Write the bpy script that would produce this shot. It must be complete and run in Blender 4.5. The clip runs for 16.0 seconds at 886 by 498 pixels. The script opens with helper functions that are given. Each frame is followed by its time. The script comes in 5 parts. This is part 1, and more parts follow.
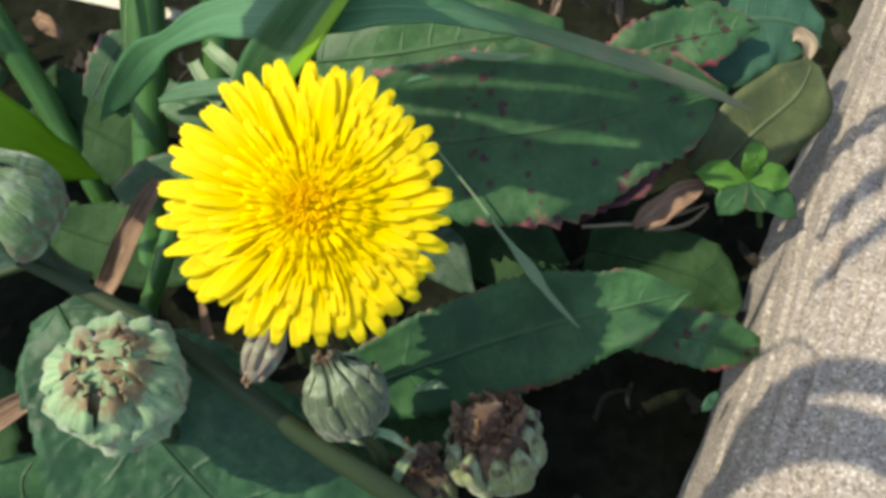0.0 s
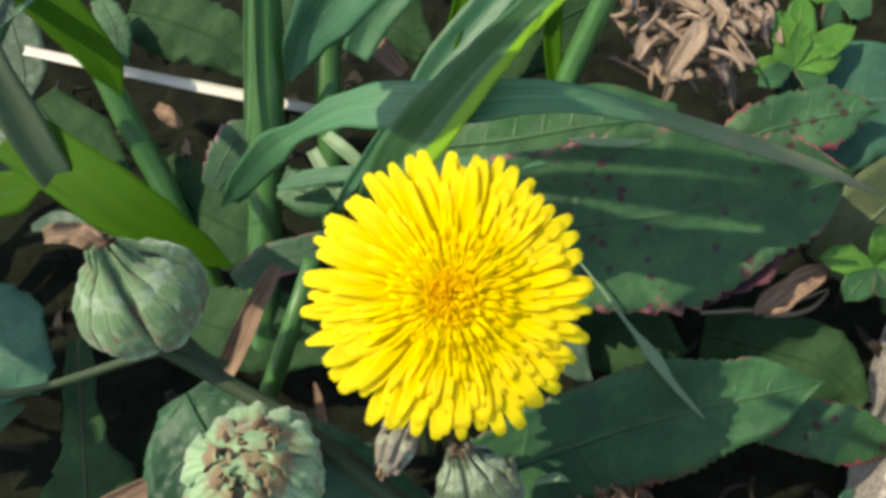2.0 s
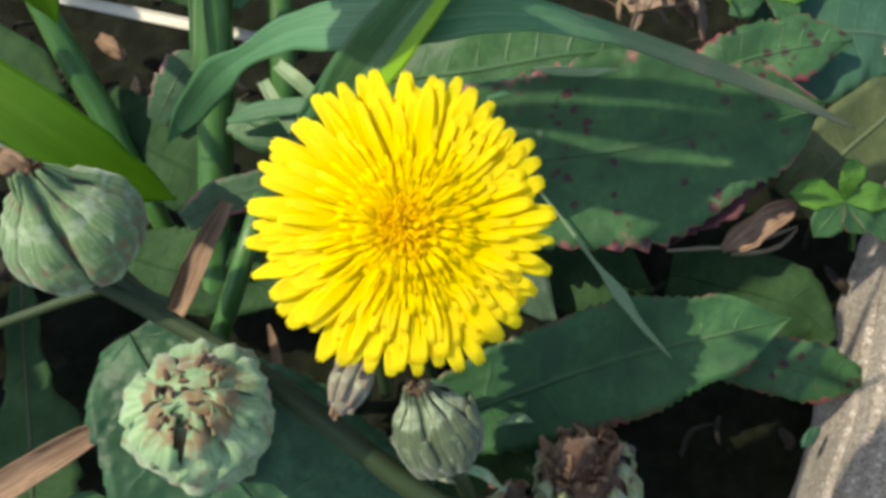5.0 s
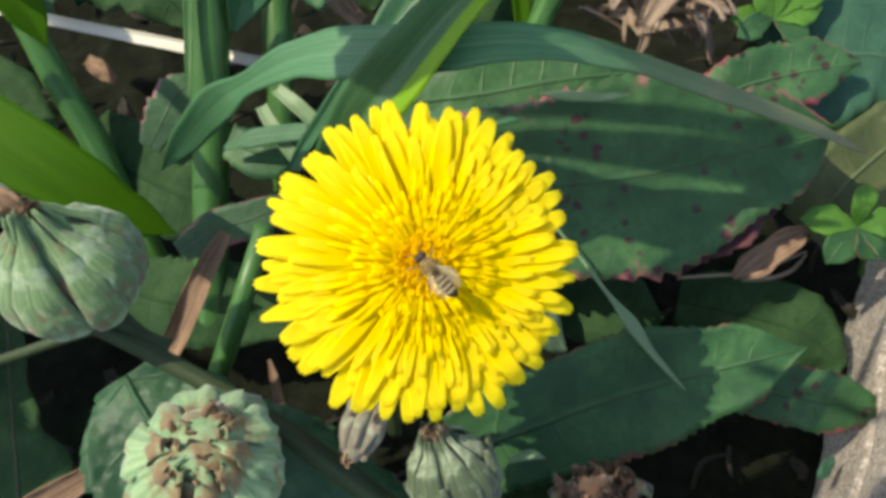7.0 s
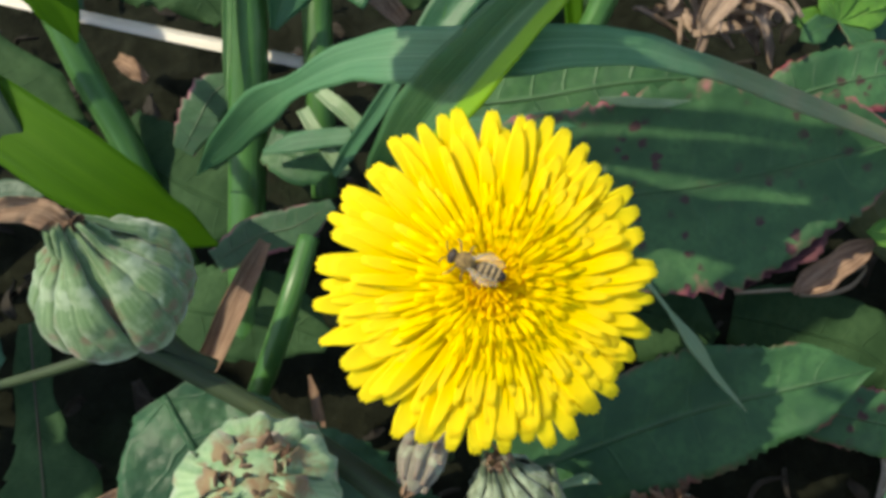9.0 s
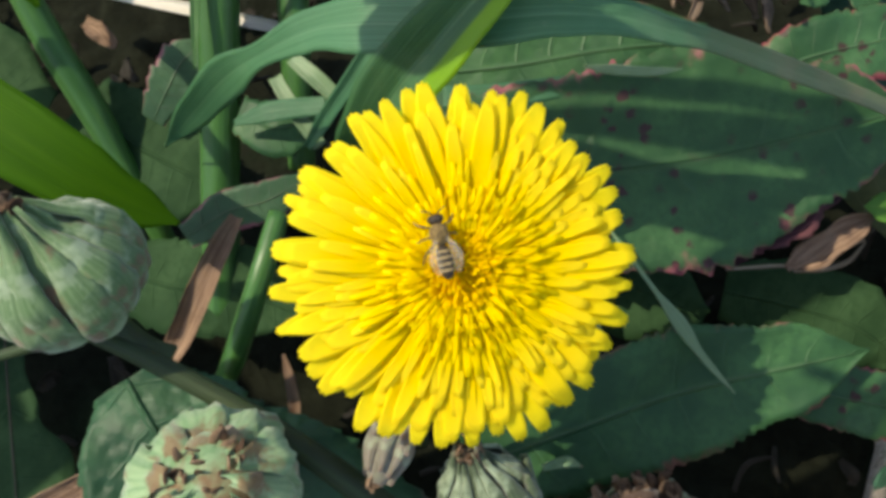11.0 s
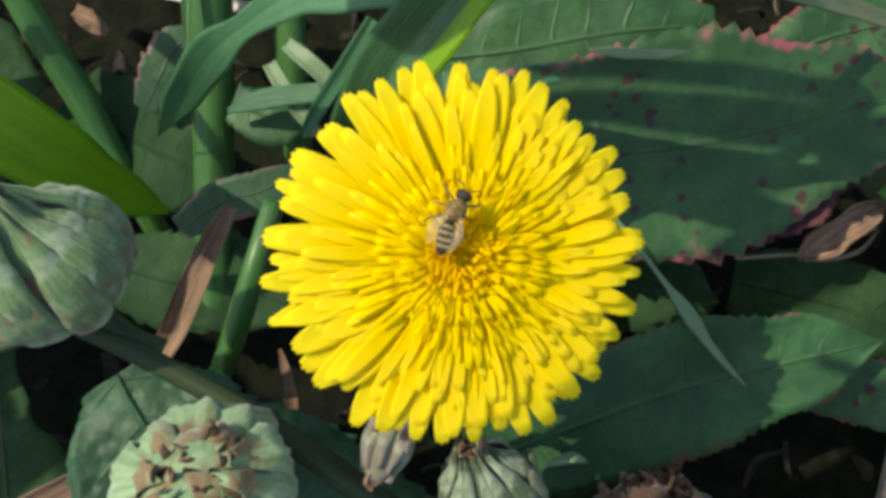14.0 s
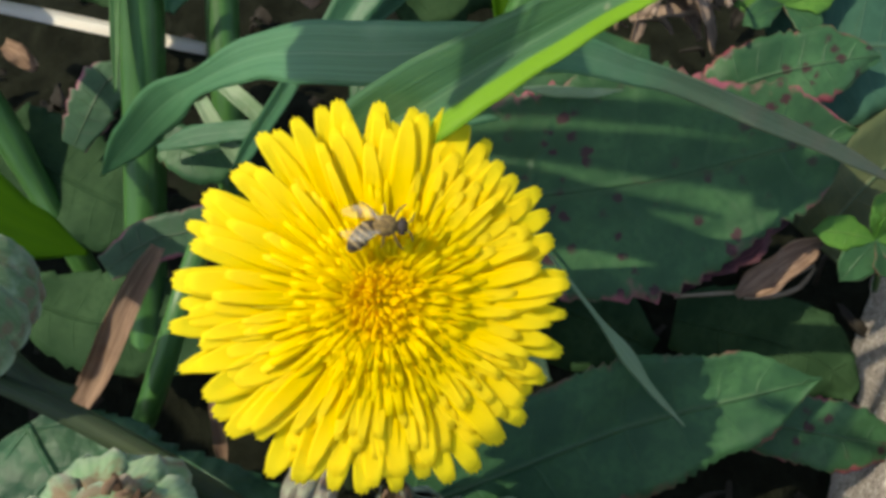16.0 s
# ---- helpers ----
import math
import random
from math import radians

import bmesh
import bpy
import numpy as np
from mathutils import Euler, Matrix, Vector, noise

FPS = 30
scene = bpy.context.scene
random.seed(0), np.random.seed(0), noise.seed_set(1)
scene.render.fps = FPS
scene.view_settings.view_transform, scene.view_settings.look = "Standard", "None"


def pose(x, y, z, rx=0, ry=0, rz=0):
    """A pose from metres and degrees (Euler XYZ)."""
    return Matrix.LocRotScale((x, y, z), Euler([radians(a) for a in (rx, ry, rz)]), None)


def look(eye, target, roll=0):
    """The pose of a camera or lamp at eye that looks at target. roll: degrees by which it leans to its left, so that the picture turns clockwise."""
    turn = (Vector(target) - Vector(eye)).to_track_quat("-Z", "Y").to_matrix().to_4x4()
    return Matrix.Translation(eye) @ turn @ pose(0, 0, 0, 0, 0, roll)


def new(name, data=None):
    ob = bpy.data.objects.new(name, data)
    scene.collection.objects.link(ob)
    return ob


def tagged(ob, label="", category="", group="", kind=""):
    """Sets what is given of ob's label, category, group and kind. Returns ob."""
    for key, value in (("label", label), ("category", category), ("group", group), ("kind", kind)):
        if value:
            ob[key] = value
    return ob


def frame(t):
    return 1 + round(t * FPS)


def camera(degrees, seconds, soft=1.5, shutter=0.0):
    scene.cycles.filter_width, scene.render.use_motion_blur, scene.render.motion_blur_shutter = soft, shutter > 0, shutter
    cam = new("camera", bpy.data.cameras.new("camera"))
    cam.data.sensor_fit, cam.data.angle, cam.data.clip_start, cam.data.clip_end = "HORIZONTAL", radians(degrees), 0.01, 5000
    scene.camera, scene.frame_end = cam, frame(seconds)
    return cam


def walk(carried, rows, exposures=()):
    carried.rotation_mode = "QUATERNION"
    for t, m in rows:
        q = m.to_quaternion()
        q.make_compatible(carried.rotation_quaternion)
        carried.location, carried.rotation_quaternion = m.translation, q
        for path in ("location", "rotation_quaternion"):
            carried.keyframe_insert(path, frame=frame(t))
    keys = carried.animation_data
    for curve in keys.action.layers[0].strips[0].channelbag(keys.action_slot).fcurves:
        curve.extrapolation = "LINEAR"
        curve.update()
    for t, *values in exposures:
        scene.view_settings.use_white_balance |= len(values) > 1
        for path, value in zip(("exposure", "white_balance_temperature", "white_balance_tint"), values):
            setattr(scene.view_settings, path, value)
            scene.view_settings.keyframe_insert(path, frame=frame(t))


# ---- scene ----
cam = camera(56.0, 16.0, soft=3.7)
PATH = [
    (0.0, 0.00000, -0.00000, 0.16500, 28.00, -0.00, -0.00),
    (0.5, 0.00662, -0.00071, 0.16409, 28.58, 0.06, -0.37),
    (1.0, 0.00605, -0.00267, 0.16225, 28.22, -1.63, -1.09),
    (1.5, 0.00073, 0.00006, 0.16295, 30.92, -0.32, -0.33),
    (2.0, -0.01176, 0.00203, 0.16479, 33.32, 3.00, 1.85),
    (2.4, -0.01598, 0.00174, 0.16552, 34.01, 3.66, 2.33),
    (2.5, -0.01668, 0.00179, 0.16565, 33.69, 3.74, 2.46),
    (3.0, -0.00628, 0.00103, 0.16177, 31.33, 2.86, 1.71),
    (3.5, -0.00728, 0.00237, 0.16108, 30.81, 2.99, 1.78),
    (4.0, -0.00886, -0.00104, 0.15770, 28.87, 3.85, 1.69),
    (4.2, -0.00848, -0.00041, 0.15737, 29.17, 3.50, 1.51),
    (4.5, -0.00806, 0.00005, 0.15764, 29.22, 1.95, 0.83),
    (4.7, -0.00887, 0.00083, 0.15774, 29.99, 1.63, 0.69),
    (7.0, -0.01490, 0.00744, 0.15562, 30.99, 0.35, -0.54),
    (7.2, -0.01690, 0.00525, 0.15245, 29.08, 1.24, -0.18),
    (7.5, -0.01564, 0.00900, 0.15413, 30.22, 1.50, 0.02),
    (8.0, -0.01582, 0.00951, 0.15191, 30.63, -0.52, -1.15),
    (8.5, -0.02226, 0.01143, 0.15165, 30.81, -0.18, -0.16),
    (10.8, -0.01946, 0.01725, 0.14824, 28.45, 0.67, 0.29),
    (11.0, -0.01804, 0.01791, 0.14808, 27.86, 0.59, 0.34),
    (11.5, -0.01387, 0.01779, 0.14691, 26.20, 0.08, 0.03),
    (12.0, -0.01653, 0.02085, 0.14724, 26.67, 0.58, 0.16),
    (12.5, -0.01656, 0.01949, 0.14503, 24.31, 1.23, 0.28),
    (13.0, -0.02149, 0.01960, 0.14617, 25.72, 0.66, 0.56),
    (13.5, -0.01527, 0.01944, 0.14407, 26.17, 2.00, 0.20),
    (14.0, -0.01779, 0.01866, 0.14422, 27.72, 0.92, 0.09),
    (14.5, -0.01863, 0.01995, 0.14544, 27.30, 0.64, -0.73),
    (15.0, -0.01510, 0.01936, 0.14339, 29.36, -1.12, -1.42),
    (15.5, -0.01194, 0.02245, 0.14489, 30.28, -0.67, -1.38),
    (16.0, -0.01345, 0.02029, 0.14276, 30.06, -1.08, -1.23),
]
walk(cam, [(t, pose(x, y, z, rx, ry, rz)) for t, x, y, z, rx, ry, rz in PATH], [(0.0, 0.03, 7500, 8), (1.0, -0.02, 7500, 8), (2.0, 0.04, 7500, 8), (4.7, 0.02, 7550, 8), (8.0, -0.02, 7500, 8), (11.0, -0.18, 7450, 9), (16.0, -0.29, 7350, 9)])

# ---------------------------------------------------------------- light
SUN_WAY = Vector((0.56, 0.03, -0.83)).normalized()
world = bpy.data.worlds.new("sky")
scene.world = world
world.use_nodes = True
wn = world.node_tree.nodes
sky = wn.new("ShaderNodeTexSky")
sky.sky_type, sky.sun_disc = "NISHITA", False
sky.sun_elevation = math.asin(-SUN_WAY.z)
sky.sun_rotation = math.atan2(-SUN_WAY.x, -SUN_WAY.y)
world.node_tree.links.new(sky.outputs[0], wn["Background"].inputs[0])
wn["Background"].inputs[1].default_value = 0.33
sun = new("sun", bpy.data.lights.new("sun", "SUN"))
sun.data.energy, sun.data.angle, sun.data.color = 6.2, radians(0.53), (1.0, 0.95, 0.82)
sun.matrix_world = look((-0.5, -0.1, 1.0), Vector((-0.5, -0.1, 1.0)) + SUN_WAY)

# ---------------------------------------------------------------- materials


class Net:
    """A small helper to write node materials."""

    def __init__(self, name):
        self.m = bpy.data.materials.new(name)
        self.m.use_nodes = True
        self.t = self.m.node_tree
        self.t.nodes.clear()
        self.out = self.t.nodes.new("ShaderNodeOutputMaterial")

    def put(self, sock, value):
        if isinstance(value, bpy.types.NodeSocket):
            self.t.links.new(value, sock)
        elif isinstance(value, tuple) and len(value) == 3 and sock.type == "RGBA":
            sock.default_value = (*value, 1)
        else:
            sock.default_value = value

    def math(self, op, a, b=0.0, clamp=False):
        n = self.t.nodes.new("ShaderNodeMath")
        n.operation, n.use_clamp = op, clamp
        self.put(n.inputs[0], a)
        self.put(n.inputs[1], b)
        return n.outputs[0]

    def mix(self, f, a, b):
        n = self.t.nodes.new("ShaderNodeMix")
        n.data_type = "RGBA"
        self.put(n.inputs[0], f)
        self.put(n.inputs[6], a)
        self.put(n.inputs[7], b)
        return n.outputs[2]

    def coords(self, which="Object"):
        return self.t.nodes.new("ShaderNodeTexCoord").outputs[which]

    def stretch(self, vec, sx, sy, sz):
        n = self.t.nodes.new("ShaderNodeMapping")
        self.put(n.inputs[0], vec)
        n.inputs[3].default_value = (sx, sy, sz)
        return n.outputs[0]

    def noise(self, vec, scale, detail=4.0, rough=0.55, warp=0.0):
        n = self.t.nodes.new("ShaderNodeTexNoise")
        self.put(n.inputs["Vector"], vec)
        n.inputs["Scale"].default_value, n.inputs["Detail"].default_value = scale, detail
        n.inputs["Roughness"].default_value, n.inputs["Distortion"].default_value = rough, warp
        return n.outputs["Fac"]

    def cells(self, vec, scale, out="Distance", feature="F1"):
        n = self.t.nodes.new("ShaderNodeTexVoronoi")
        n.feature = feature
        self.put(n.inputs["Vector"], vec)
        n.inputs["Scale"].default_value = scale
        return n.outputs[out]

    def ramp(self, fac, lo, hi):
        """0 at lo, 1 at hi, smooth between."""
        n = self.t.nodes.new("ShaderNodeMapRange")
        n.interpolation_type = "SMOOTHSTEP"
        self.put(n.inputs[0], fac)
        n.inputs[1].default_value, n.inputs[2].default_value = lo, hi
        return n.outputs[0]

    def uv(self):
        n = self.t.nodes.new("ShaderNodeSeparateXYZ")
        self.put(n.inputs[0], self.coords("UV"))
        return n.outputs[0], n.outputs[1]

    def random(self):
        return self.t.nodes.new("ShaderNodeObjectInfo").outputs["Random"]

    def island(self):
        return self.t.nodes.new("ShaderNodeNewGeometry").outputs["Random Per Island"]

    def bump(self, height, strength, distance):
        n = self.t.nodes.new("ShaderNodeBump")
        n.inputs["Strength"].default_value, n.inputs["Distance"].default_value = strength, distance
        self.put(n.inputs["Height"], height)
        return n.outputs[0]

    def done(self, colour, rough=0.5, through_light=0.0, through_colour=None, normal=None, metal=0.0, spec=0.5, sheen=0.0):
        p = self.t.nodes.new("ShaderNodeBsdfPrincipled")
        self.put(p.inputs["Base Color"], colour)
        self.put(p.inputs["Roughness"], rough)
        self.put(p.inputs["Specular IOR Level"], spec)
        self.put(p.inputs["Metallic"], metal)
        if sheen:
            self.put(p.inputs["Sheen Weight"], sheen)
        if normal:
            self.put(p.inputs["Normal"], normal)
        shader = p.outputs[0]
        if through_light:
            tr = self.t.nodes.new("ShaderNodeBsdfTranslucent")
            self.put(tr.inputs[0], through_colour or colour)
            if normal:
                self.put(tr.inputs["Normal"], normal)
            mx = self.t.nodes.new("ShaderNodeMixShader")
            mx.inputs[0].default_value = through_light
            self.t.links.new(shader, mx.inputs[1])
            self.t.links.new(tr.outputs[0], mx.inputs[2])
            shader = mx.outputs[0]
        self.t.links.new(shader, self.out.inputs[0])
        return self.m


def tone(c, f):
    return tuple(q * f for q in c) if c else c


def leaf_material(name, base, dark, vein, margin=None, margin_from=0.8, spots=None, rough=0.5, through_light=0.22,
                  side_veins=9.0, slant=0.5, wrinkle=0.4, bloom=None, spec=0.28):
    base, dark, vein, margin, bloom = (tone(c, 0.74) for c in (base, dark, vein, margin, bloom))
    n = Net(name)
    u, v = n.uv()
    ob = n.coords()
    across = n.math("ABSOLUTE", n.math("SUBTRACT", n.math("MULTIPLY", v, 2.0), 1.0))
    broad, fine = n.noise(ob, 140, 3), n.noise(ob, 900, 4)
    col = n.mix(n.ramp(broad, 0.32, 0.7), dark, base)
    col = n.mix(n.math("MULTIPLY", n.ramp(fine, 0.42, 0.68), 0.5), col, dark)
    if bloom:
        col = n.mix(n.math("MULTIPLY", n.ramp(n.noise(ob, 260, 5, 0.65), 0.42, 0.72), 0.65), col, bloom)
    wave = n.math("ADD", n.math("MULTIPLY", u, side_veins), n.math("MULTIPLY", across, -slant))
    wave = n.math("ADD", wave, n.math("MULTIPLY", n.noise(ob, 120, 2), 0.5))
    tri = n.math("ABSOLUTE", n.math("SUBTRACT", n.math("FRACT", wave), 0.5))
    side = n.math("MULTIPLY", n.ramp(tri, 0.06, 0.0), n.ramp(across, 0.95, 0.3))
    mid = n.ramp(across, 0.07, 0.015)
    ribs = n.math("MAXIMUM", mid, n.math("MULTIPLY", side, 0.45))
    col = n.mix(n.math("MULTIPLY", ribs, 0.4), col, vein)
    if spots:
        d = n.cells(ob, 330)
        patch = n.ramp(n.noise(ob, 90, 3), 0.44, 0.56)
        s = n.math("MULTIPLY", n.ramp(n.math("ADD", d, n.math("MULTIPLY", fine, 0.7)), 0.7, 0.54), patch)
        col = n.mix(n.math("MULTIPLY", s, 0.85), col, spots)
    if margin:
        edge = n.math("ADD", across, n.math("MULTIPLY", n.math("SUBTRACT", n.noise(ob, 170, 3), 0.5), 0.75))
        col = n.mix(n.math("MULTIPLY", n.ramp(edge, margin_from, margin_from + 0.16), 0.85), col, margin)
    cells = n.cells(ob, 420, feature="SMOOTH_F1")
    height = n.math("ADD", n.math("MULTIPLY", ribs, -0.8), n.math("MULTIPLY", cells, wrinkle * 1.6))
    height = n.math("ADD", height, n.math("MULTIPLY", fine, 0.35))
    return n.done(col, rough, through_light, None, n.bump(height, 0.55 if wrinkle < 0.9 else 0.7, 0.0006), spec=spec)


def grass_material(name, base, dark, pale, through_light=0.35, rough=0.36, lines=26.0, tip_brown=None, through_colour=None, half=None, spec=0.35):
    base, dark, pale, half = (tone(c, 0.78) for c in (base, dark, pale, half))
    n = Net(name)
    u, v = n.uv()
    ob = n.coords()
    flow = n.noise(n.stretch(n.coords("UV"), 3.0, lines, 1.0), 1.0, 3)
    col = n.mix(n.ramp(flow, 0.35, 0.68), dark, base)
    col = n.mix(n.math("MULTIPLY", n.ramp(n.noise(ob, 130, 4), 0.5, 0.8), 0.4), col, pale)
    across = n.math("ABSOLUTE", n.math("SUBTRACT", n.math("MULTIPLY", v, 2.0), 1.0))
    col = n.mix(n.math("MULTIPLY", n.ramp(across, 0.06, 0.0), 0.5), col, pale)
    fleck = n.math("MULTIPLY", n.ramp(n.cells(ob, 210), 0.16, 0.06), n.ramp(n.noise(ob, 70, 2), 0.56, 0.62))
    col = n.mix(n.math("MULTIPLY", fleck, 0.8), col, (0.55, 0.48, 0.36))
    # paints one flap yellower, as if the sun shone through it
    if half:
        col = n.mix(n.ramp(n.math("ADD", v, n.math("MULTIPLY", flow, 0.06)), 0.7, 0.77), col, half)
    if tip_brown:
        f = n.math("MULTIPLY", n.ramp(n.math("ADD", u, n.math("MULTIPLY", n.noise(ob, 160, 3), 0.35)), 0.82, 1.25), 0.55)
        col = n.mix(f, col, tip_brown)
    return n.done(col, rough, through_light, through_colour, n.bump(flow, 0.35, 0.0004), spec=spec)


def dry_material(name, light, dark, lines=22.0, rough=0.75, through_light=0.12):
    n = Net(name)
    ob = n.coords()
    flow = n.noise(n.stretch(n.coords("UV"), 2.0, lines, 1.0), 1.0, 4, 0.6)
    col = n.mix(n.ramp(flow, 0.38, 0.64), dark, light)
    col = n.mix(n.math("MULTIPLY", n.ramp(n.noise(ob, 200, 4), 0.48, 0.75), 0.6), col, dark)
    col = n.mix(n.math("MULTIPLY", n.random(), 0.3), n.mix(n.math("MULTIPLY", n.island(), 0.2), col, dark), dark)
    return n.done(col, rough, through_light, None, n.bump(flow, 0.7, 0.0006), spec=0.3)


def petal_material(name, base, deep, pale=None, through_light=0.3):
    n = Net(name)
    u, v = n.uv()
    flow = n.noise(n.stretch(n.coords("UV"), 1.2, 7.0, 1.0), 1.0, 2)
    col = n.mix(n.ramp(flow, 0.3, 0.75), base, deep)
    col = n.mix(n.math("MULTIPLY", n.random(), 0.35), col, deep)
    if pale:
        col = n.mix(n.math("MULTIPLY", n.ramp(u, 0.55, 1.0), 0.8), col, pale)
    return n.done(col, 0.6, through_light, None, n.bump(flow, 0.15, 0.0003), spec=0.1)


def bract_material(name, base, pale, brown, brown_from, blotch=0.0, speck=0.16):
    base, pale, brown = (tone(c, 0.62) for c in (base, pale, brown))
    n = Net(name)
    u, v = n.uv()
    ob = n.coords()
    col = n.mix(n.ramp(n.noise(n.stretch(n.coords("UV"), 1.5, 7.0, 1.0), 1.0, 3), 0.35, 0.65), base, pale)
    fluff = n.noise(ob, 700, 5, 0.7)
    col = n.mix(n.math("MULTIPLY", n.ramp(fluff, 0.52, 0.72), 0.4), col, (0.3, 0.39, 0.25))
    col = n.mix(n.math("MULTIPLY", n.ramp(n.noise(ob, 230, 3), 0.52, 0.64), 0.65), col, (0.32, 0.4, 0.28))
    col = n.mix(n.math("MULTIPLY", n.ramp(n.cells(ob, 240), speck, speck * 0.5), 0.7), col, (0.16, 0.09, 0.06))
    col = n.mix(n.math("MULTIPLY", n.random(), 0.3), col, base)
    if blotch:
        col = n.mix(n.math("MULTIPLY", n.ramp(n.noise(ob, 150, 5, 0.6, 0.6), 0.62 - blotch, 0.7 - blotch), 0.8), col, brown)
    f = n.math("ADD", u, n.math("MULTIPLY", n.math("SUBTRACT", n.noise(ob, 260, 4), 0.5), 1.1))
    col = n.mix(n.ramp(f, brown_from, brown_from + 0.22), col, brown)
    return n.done(col, 0.7, 0.1, None, n.bump(fluff, 0.6, 0.0004), spec=0.3, sheen=0.25)


M_leaf = leaf_material("broad_leaf_green", (0.06, 0.17, 0.066), (0.03, 0.1, 0.04), (0.1, 0.2, 0.1),
                       margin=(0.42, 0.08, 0.12), margin_from=0.91, spots=(0.05, 0.01, 0.02))
M_leaf_big = leaf_material("large_leaf_green", (0.06, 0.16, 0.058), (0.03, 0.095, 0.036), (0.08, 0.17, 0.08),
                           margin=(0.46, 0.11, 0.16), margin_from=0.905, spots=(0.05, 0.01, 0.02), side_veins=7.0, wrinkle=0.55)
M_leaf_plain = leaf_material("toothed_leaf_green", (0.06, 0.17, 0.06), (0.03, 0.1, 0.04), (0.1, 0.2, 0.09),
                             margin=(0.28, 0.1, 0.09), margin_from=0.97)
M_leaf_blue = leaf_material("glaucous_leaf", (0.075, 0.195, 0.12), (0.045, 0.13, 0.08), (0.15, 0.25, 0.18), rough=0.55, wrinkle=0.2, spec=0.15)
M_leaf_grey = leaf_material("grey_green_leaf", (0.085, 0.15, 0.09), (0.045, 0.095, 0.055), (0.18, 0.25, 0.17),
                            margin=(0.26, 0.11, 0.12), margin_from=1.08, bloom=(0.19, 0.26, 0.19))
M_leaf_olive = leaf_material("olive_leaf", (0.15, 0.18, 0.075), (0.08, 0.11, 0.045), (0.26, 0.26, 0.14))
M_leaf_wrinkled = leaf_material("wrinkled_leaf", (0.046, 0.14, 0.062), (0.02, 0.074, 0.034), (0.085, 0.18, 0.1),
                                margin=(0.16, 0.13, 0.1), margin_from=1.06, wrinkle=0.95, side_veins=7.0)
M_seedling = leaf_material("bright_seedling_leaf", (0.14, 0.34, 0.05), (0.08, 0.24, 0.035), (0.24, 0.42, 0.12),
                           through_light=0.35, side_veins=5.0, wrinkle=0.2)
M_grass = grass_material("grass_bluegreen", (0.085, 0.24, 0.115), (0.045, 0.16, 0.075), (0.17, 0.33, 0.19), 0.3)
M_grass_bright = grass_material("grass_bright", (0.07, 0.2, 0.005), (0.045, 0.145, 0.004), (0.085, 0.21, 0.008), 0.5, rough=0.6,
                                through_colour=(0.12, 0.29, 0.003), spec=0.12)
# grass with shade mixed into its colour, for the bent blade
M_grass_shaded = grass_material("grass_shaded", (0.045, 0.088, 0.035), (0.028, 0.058, 0.024), (0.08, 0.11, 0.05), 0.2, 0.5)
M_grass_brown = grass_material("grass_browning", (0.11, 0.29, 0.14), (0.065, 0.2, 0.09), (0.2, 0.38, 0.21), 0.3,
                               tip_brown=(0.3, 0.2, 0.13))
# backlight on the turned flap is put into this blade's colour
M_grass_backlit = grass_material("grass_backlit_edge", (0.085, 0.22, 0.09), (0.05, 0.155, 0.06), (0.17, 0.31, 0.15), 0.35,
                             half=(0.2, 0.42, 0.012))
M_stem_green = grass_material("grass_stem", (0.065, 0.185, 0.045), (0.038, 0.125, 0.03), (0.12, 0.25, 0.09), 0.12, lines=12.0)
M_stalk = grass_material("flower_stalk", (0.036, 0.066, 0.022), (0.026, 0.042, 0.017), (0.05, 0.08, 0.034), 0.05, 0.6, 10.0)
M_straw = dry_material("white_straw", (0.82, 0.79, 0.7), (0.62, 0.58, 0.5), 10.0, 0.55)
M_dry = dry_material("dry_leaf", (0.5, 0.34, 0.23), (0.14, 0.08, 0.05), 30.0)
M_litter = dry_material("dry_litter", (0.48, 0.36, 0.27), (0.2, 0.14, 0.1), 14.0)
# dry scraps with the shade under the plants put into their colour
M_scrap = dry_material("shaded_scrap", (0.034, 0.027, 0.018), (0.014, 0.012, 0.008), 14.0)
M_twig = dry_material("pale_twig", (0.46, 0.38, 0.28), (0.24, 0.18, 0.12), 10.0)
M_pale_blade = grass_material("pale_blade", (0.25, 0.38, 0.2), (0.17, 0.28, 0.14), (0.4, 0.5, 0.32), 0.25)
M_petal = petal_material("yellow_petal", (0.96, 0.825, 0.012), (0.96, 0.79, 0.006), (0.97, 0.85, 0.045), 0.62)
M_floret = petal_material("golden_floret", (0.96, 0.815, 0.01), (0.96, 0.78, 0.005), (0.97, 0.835, 0.016), 0.62)
M_anther = petal_material("orange_anther", (0.96, 0.795, 0.01), (0.96, 0.71, 0.005), None, 0.62)
M_bract = bract_material("bud_bract", (0.105, 0.215, 0.08), (0.22, 0.35, 0.165), (0.25, 0.125, 0.08), 0.93, 0.085, 0.24)
M_bract_striped = bract_material("striped_bract", (0.05, 0.088, 0.042), (0.135, 0.185, 0.1), (0.2, 0.12, 0.07), 0.95, 0.06)
M_bract_old = bract_material("withered_bract", (0.19, 0.26, 0.085), (0.4, 0.44, 0.19), (0.075, 0.042, 0.026), 0.8, 0.05)
M_bract_open = bract_material("spent_bud_bract", (0.19, 0.37, 0.17), (0.4, 0.57, 0.31), (0.27, 0.14, 0.065), 0.9, 0.13)
M_core = bract_material("brown_bud_flesh", (0.17, 0.12, 0.05), (0.28, 0.2, 0.1), (0.12, 0.06, 0.035), 0.6, 0.2)
M_bract_fuzzy = bract_material("fuzzy_bract", (0.2, 0.19, 0.14), (0.36, 0.31, 0.26), (0.24, 0.15, 0.12), 0.9, 0.05)
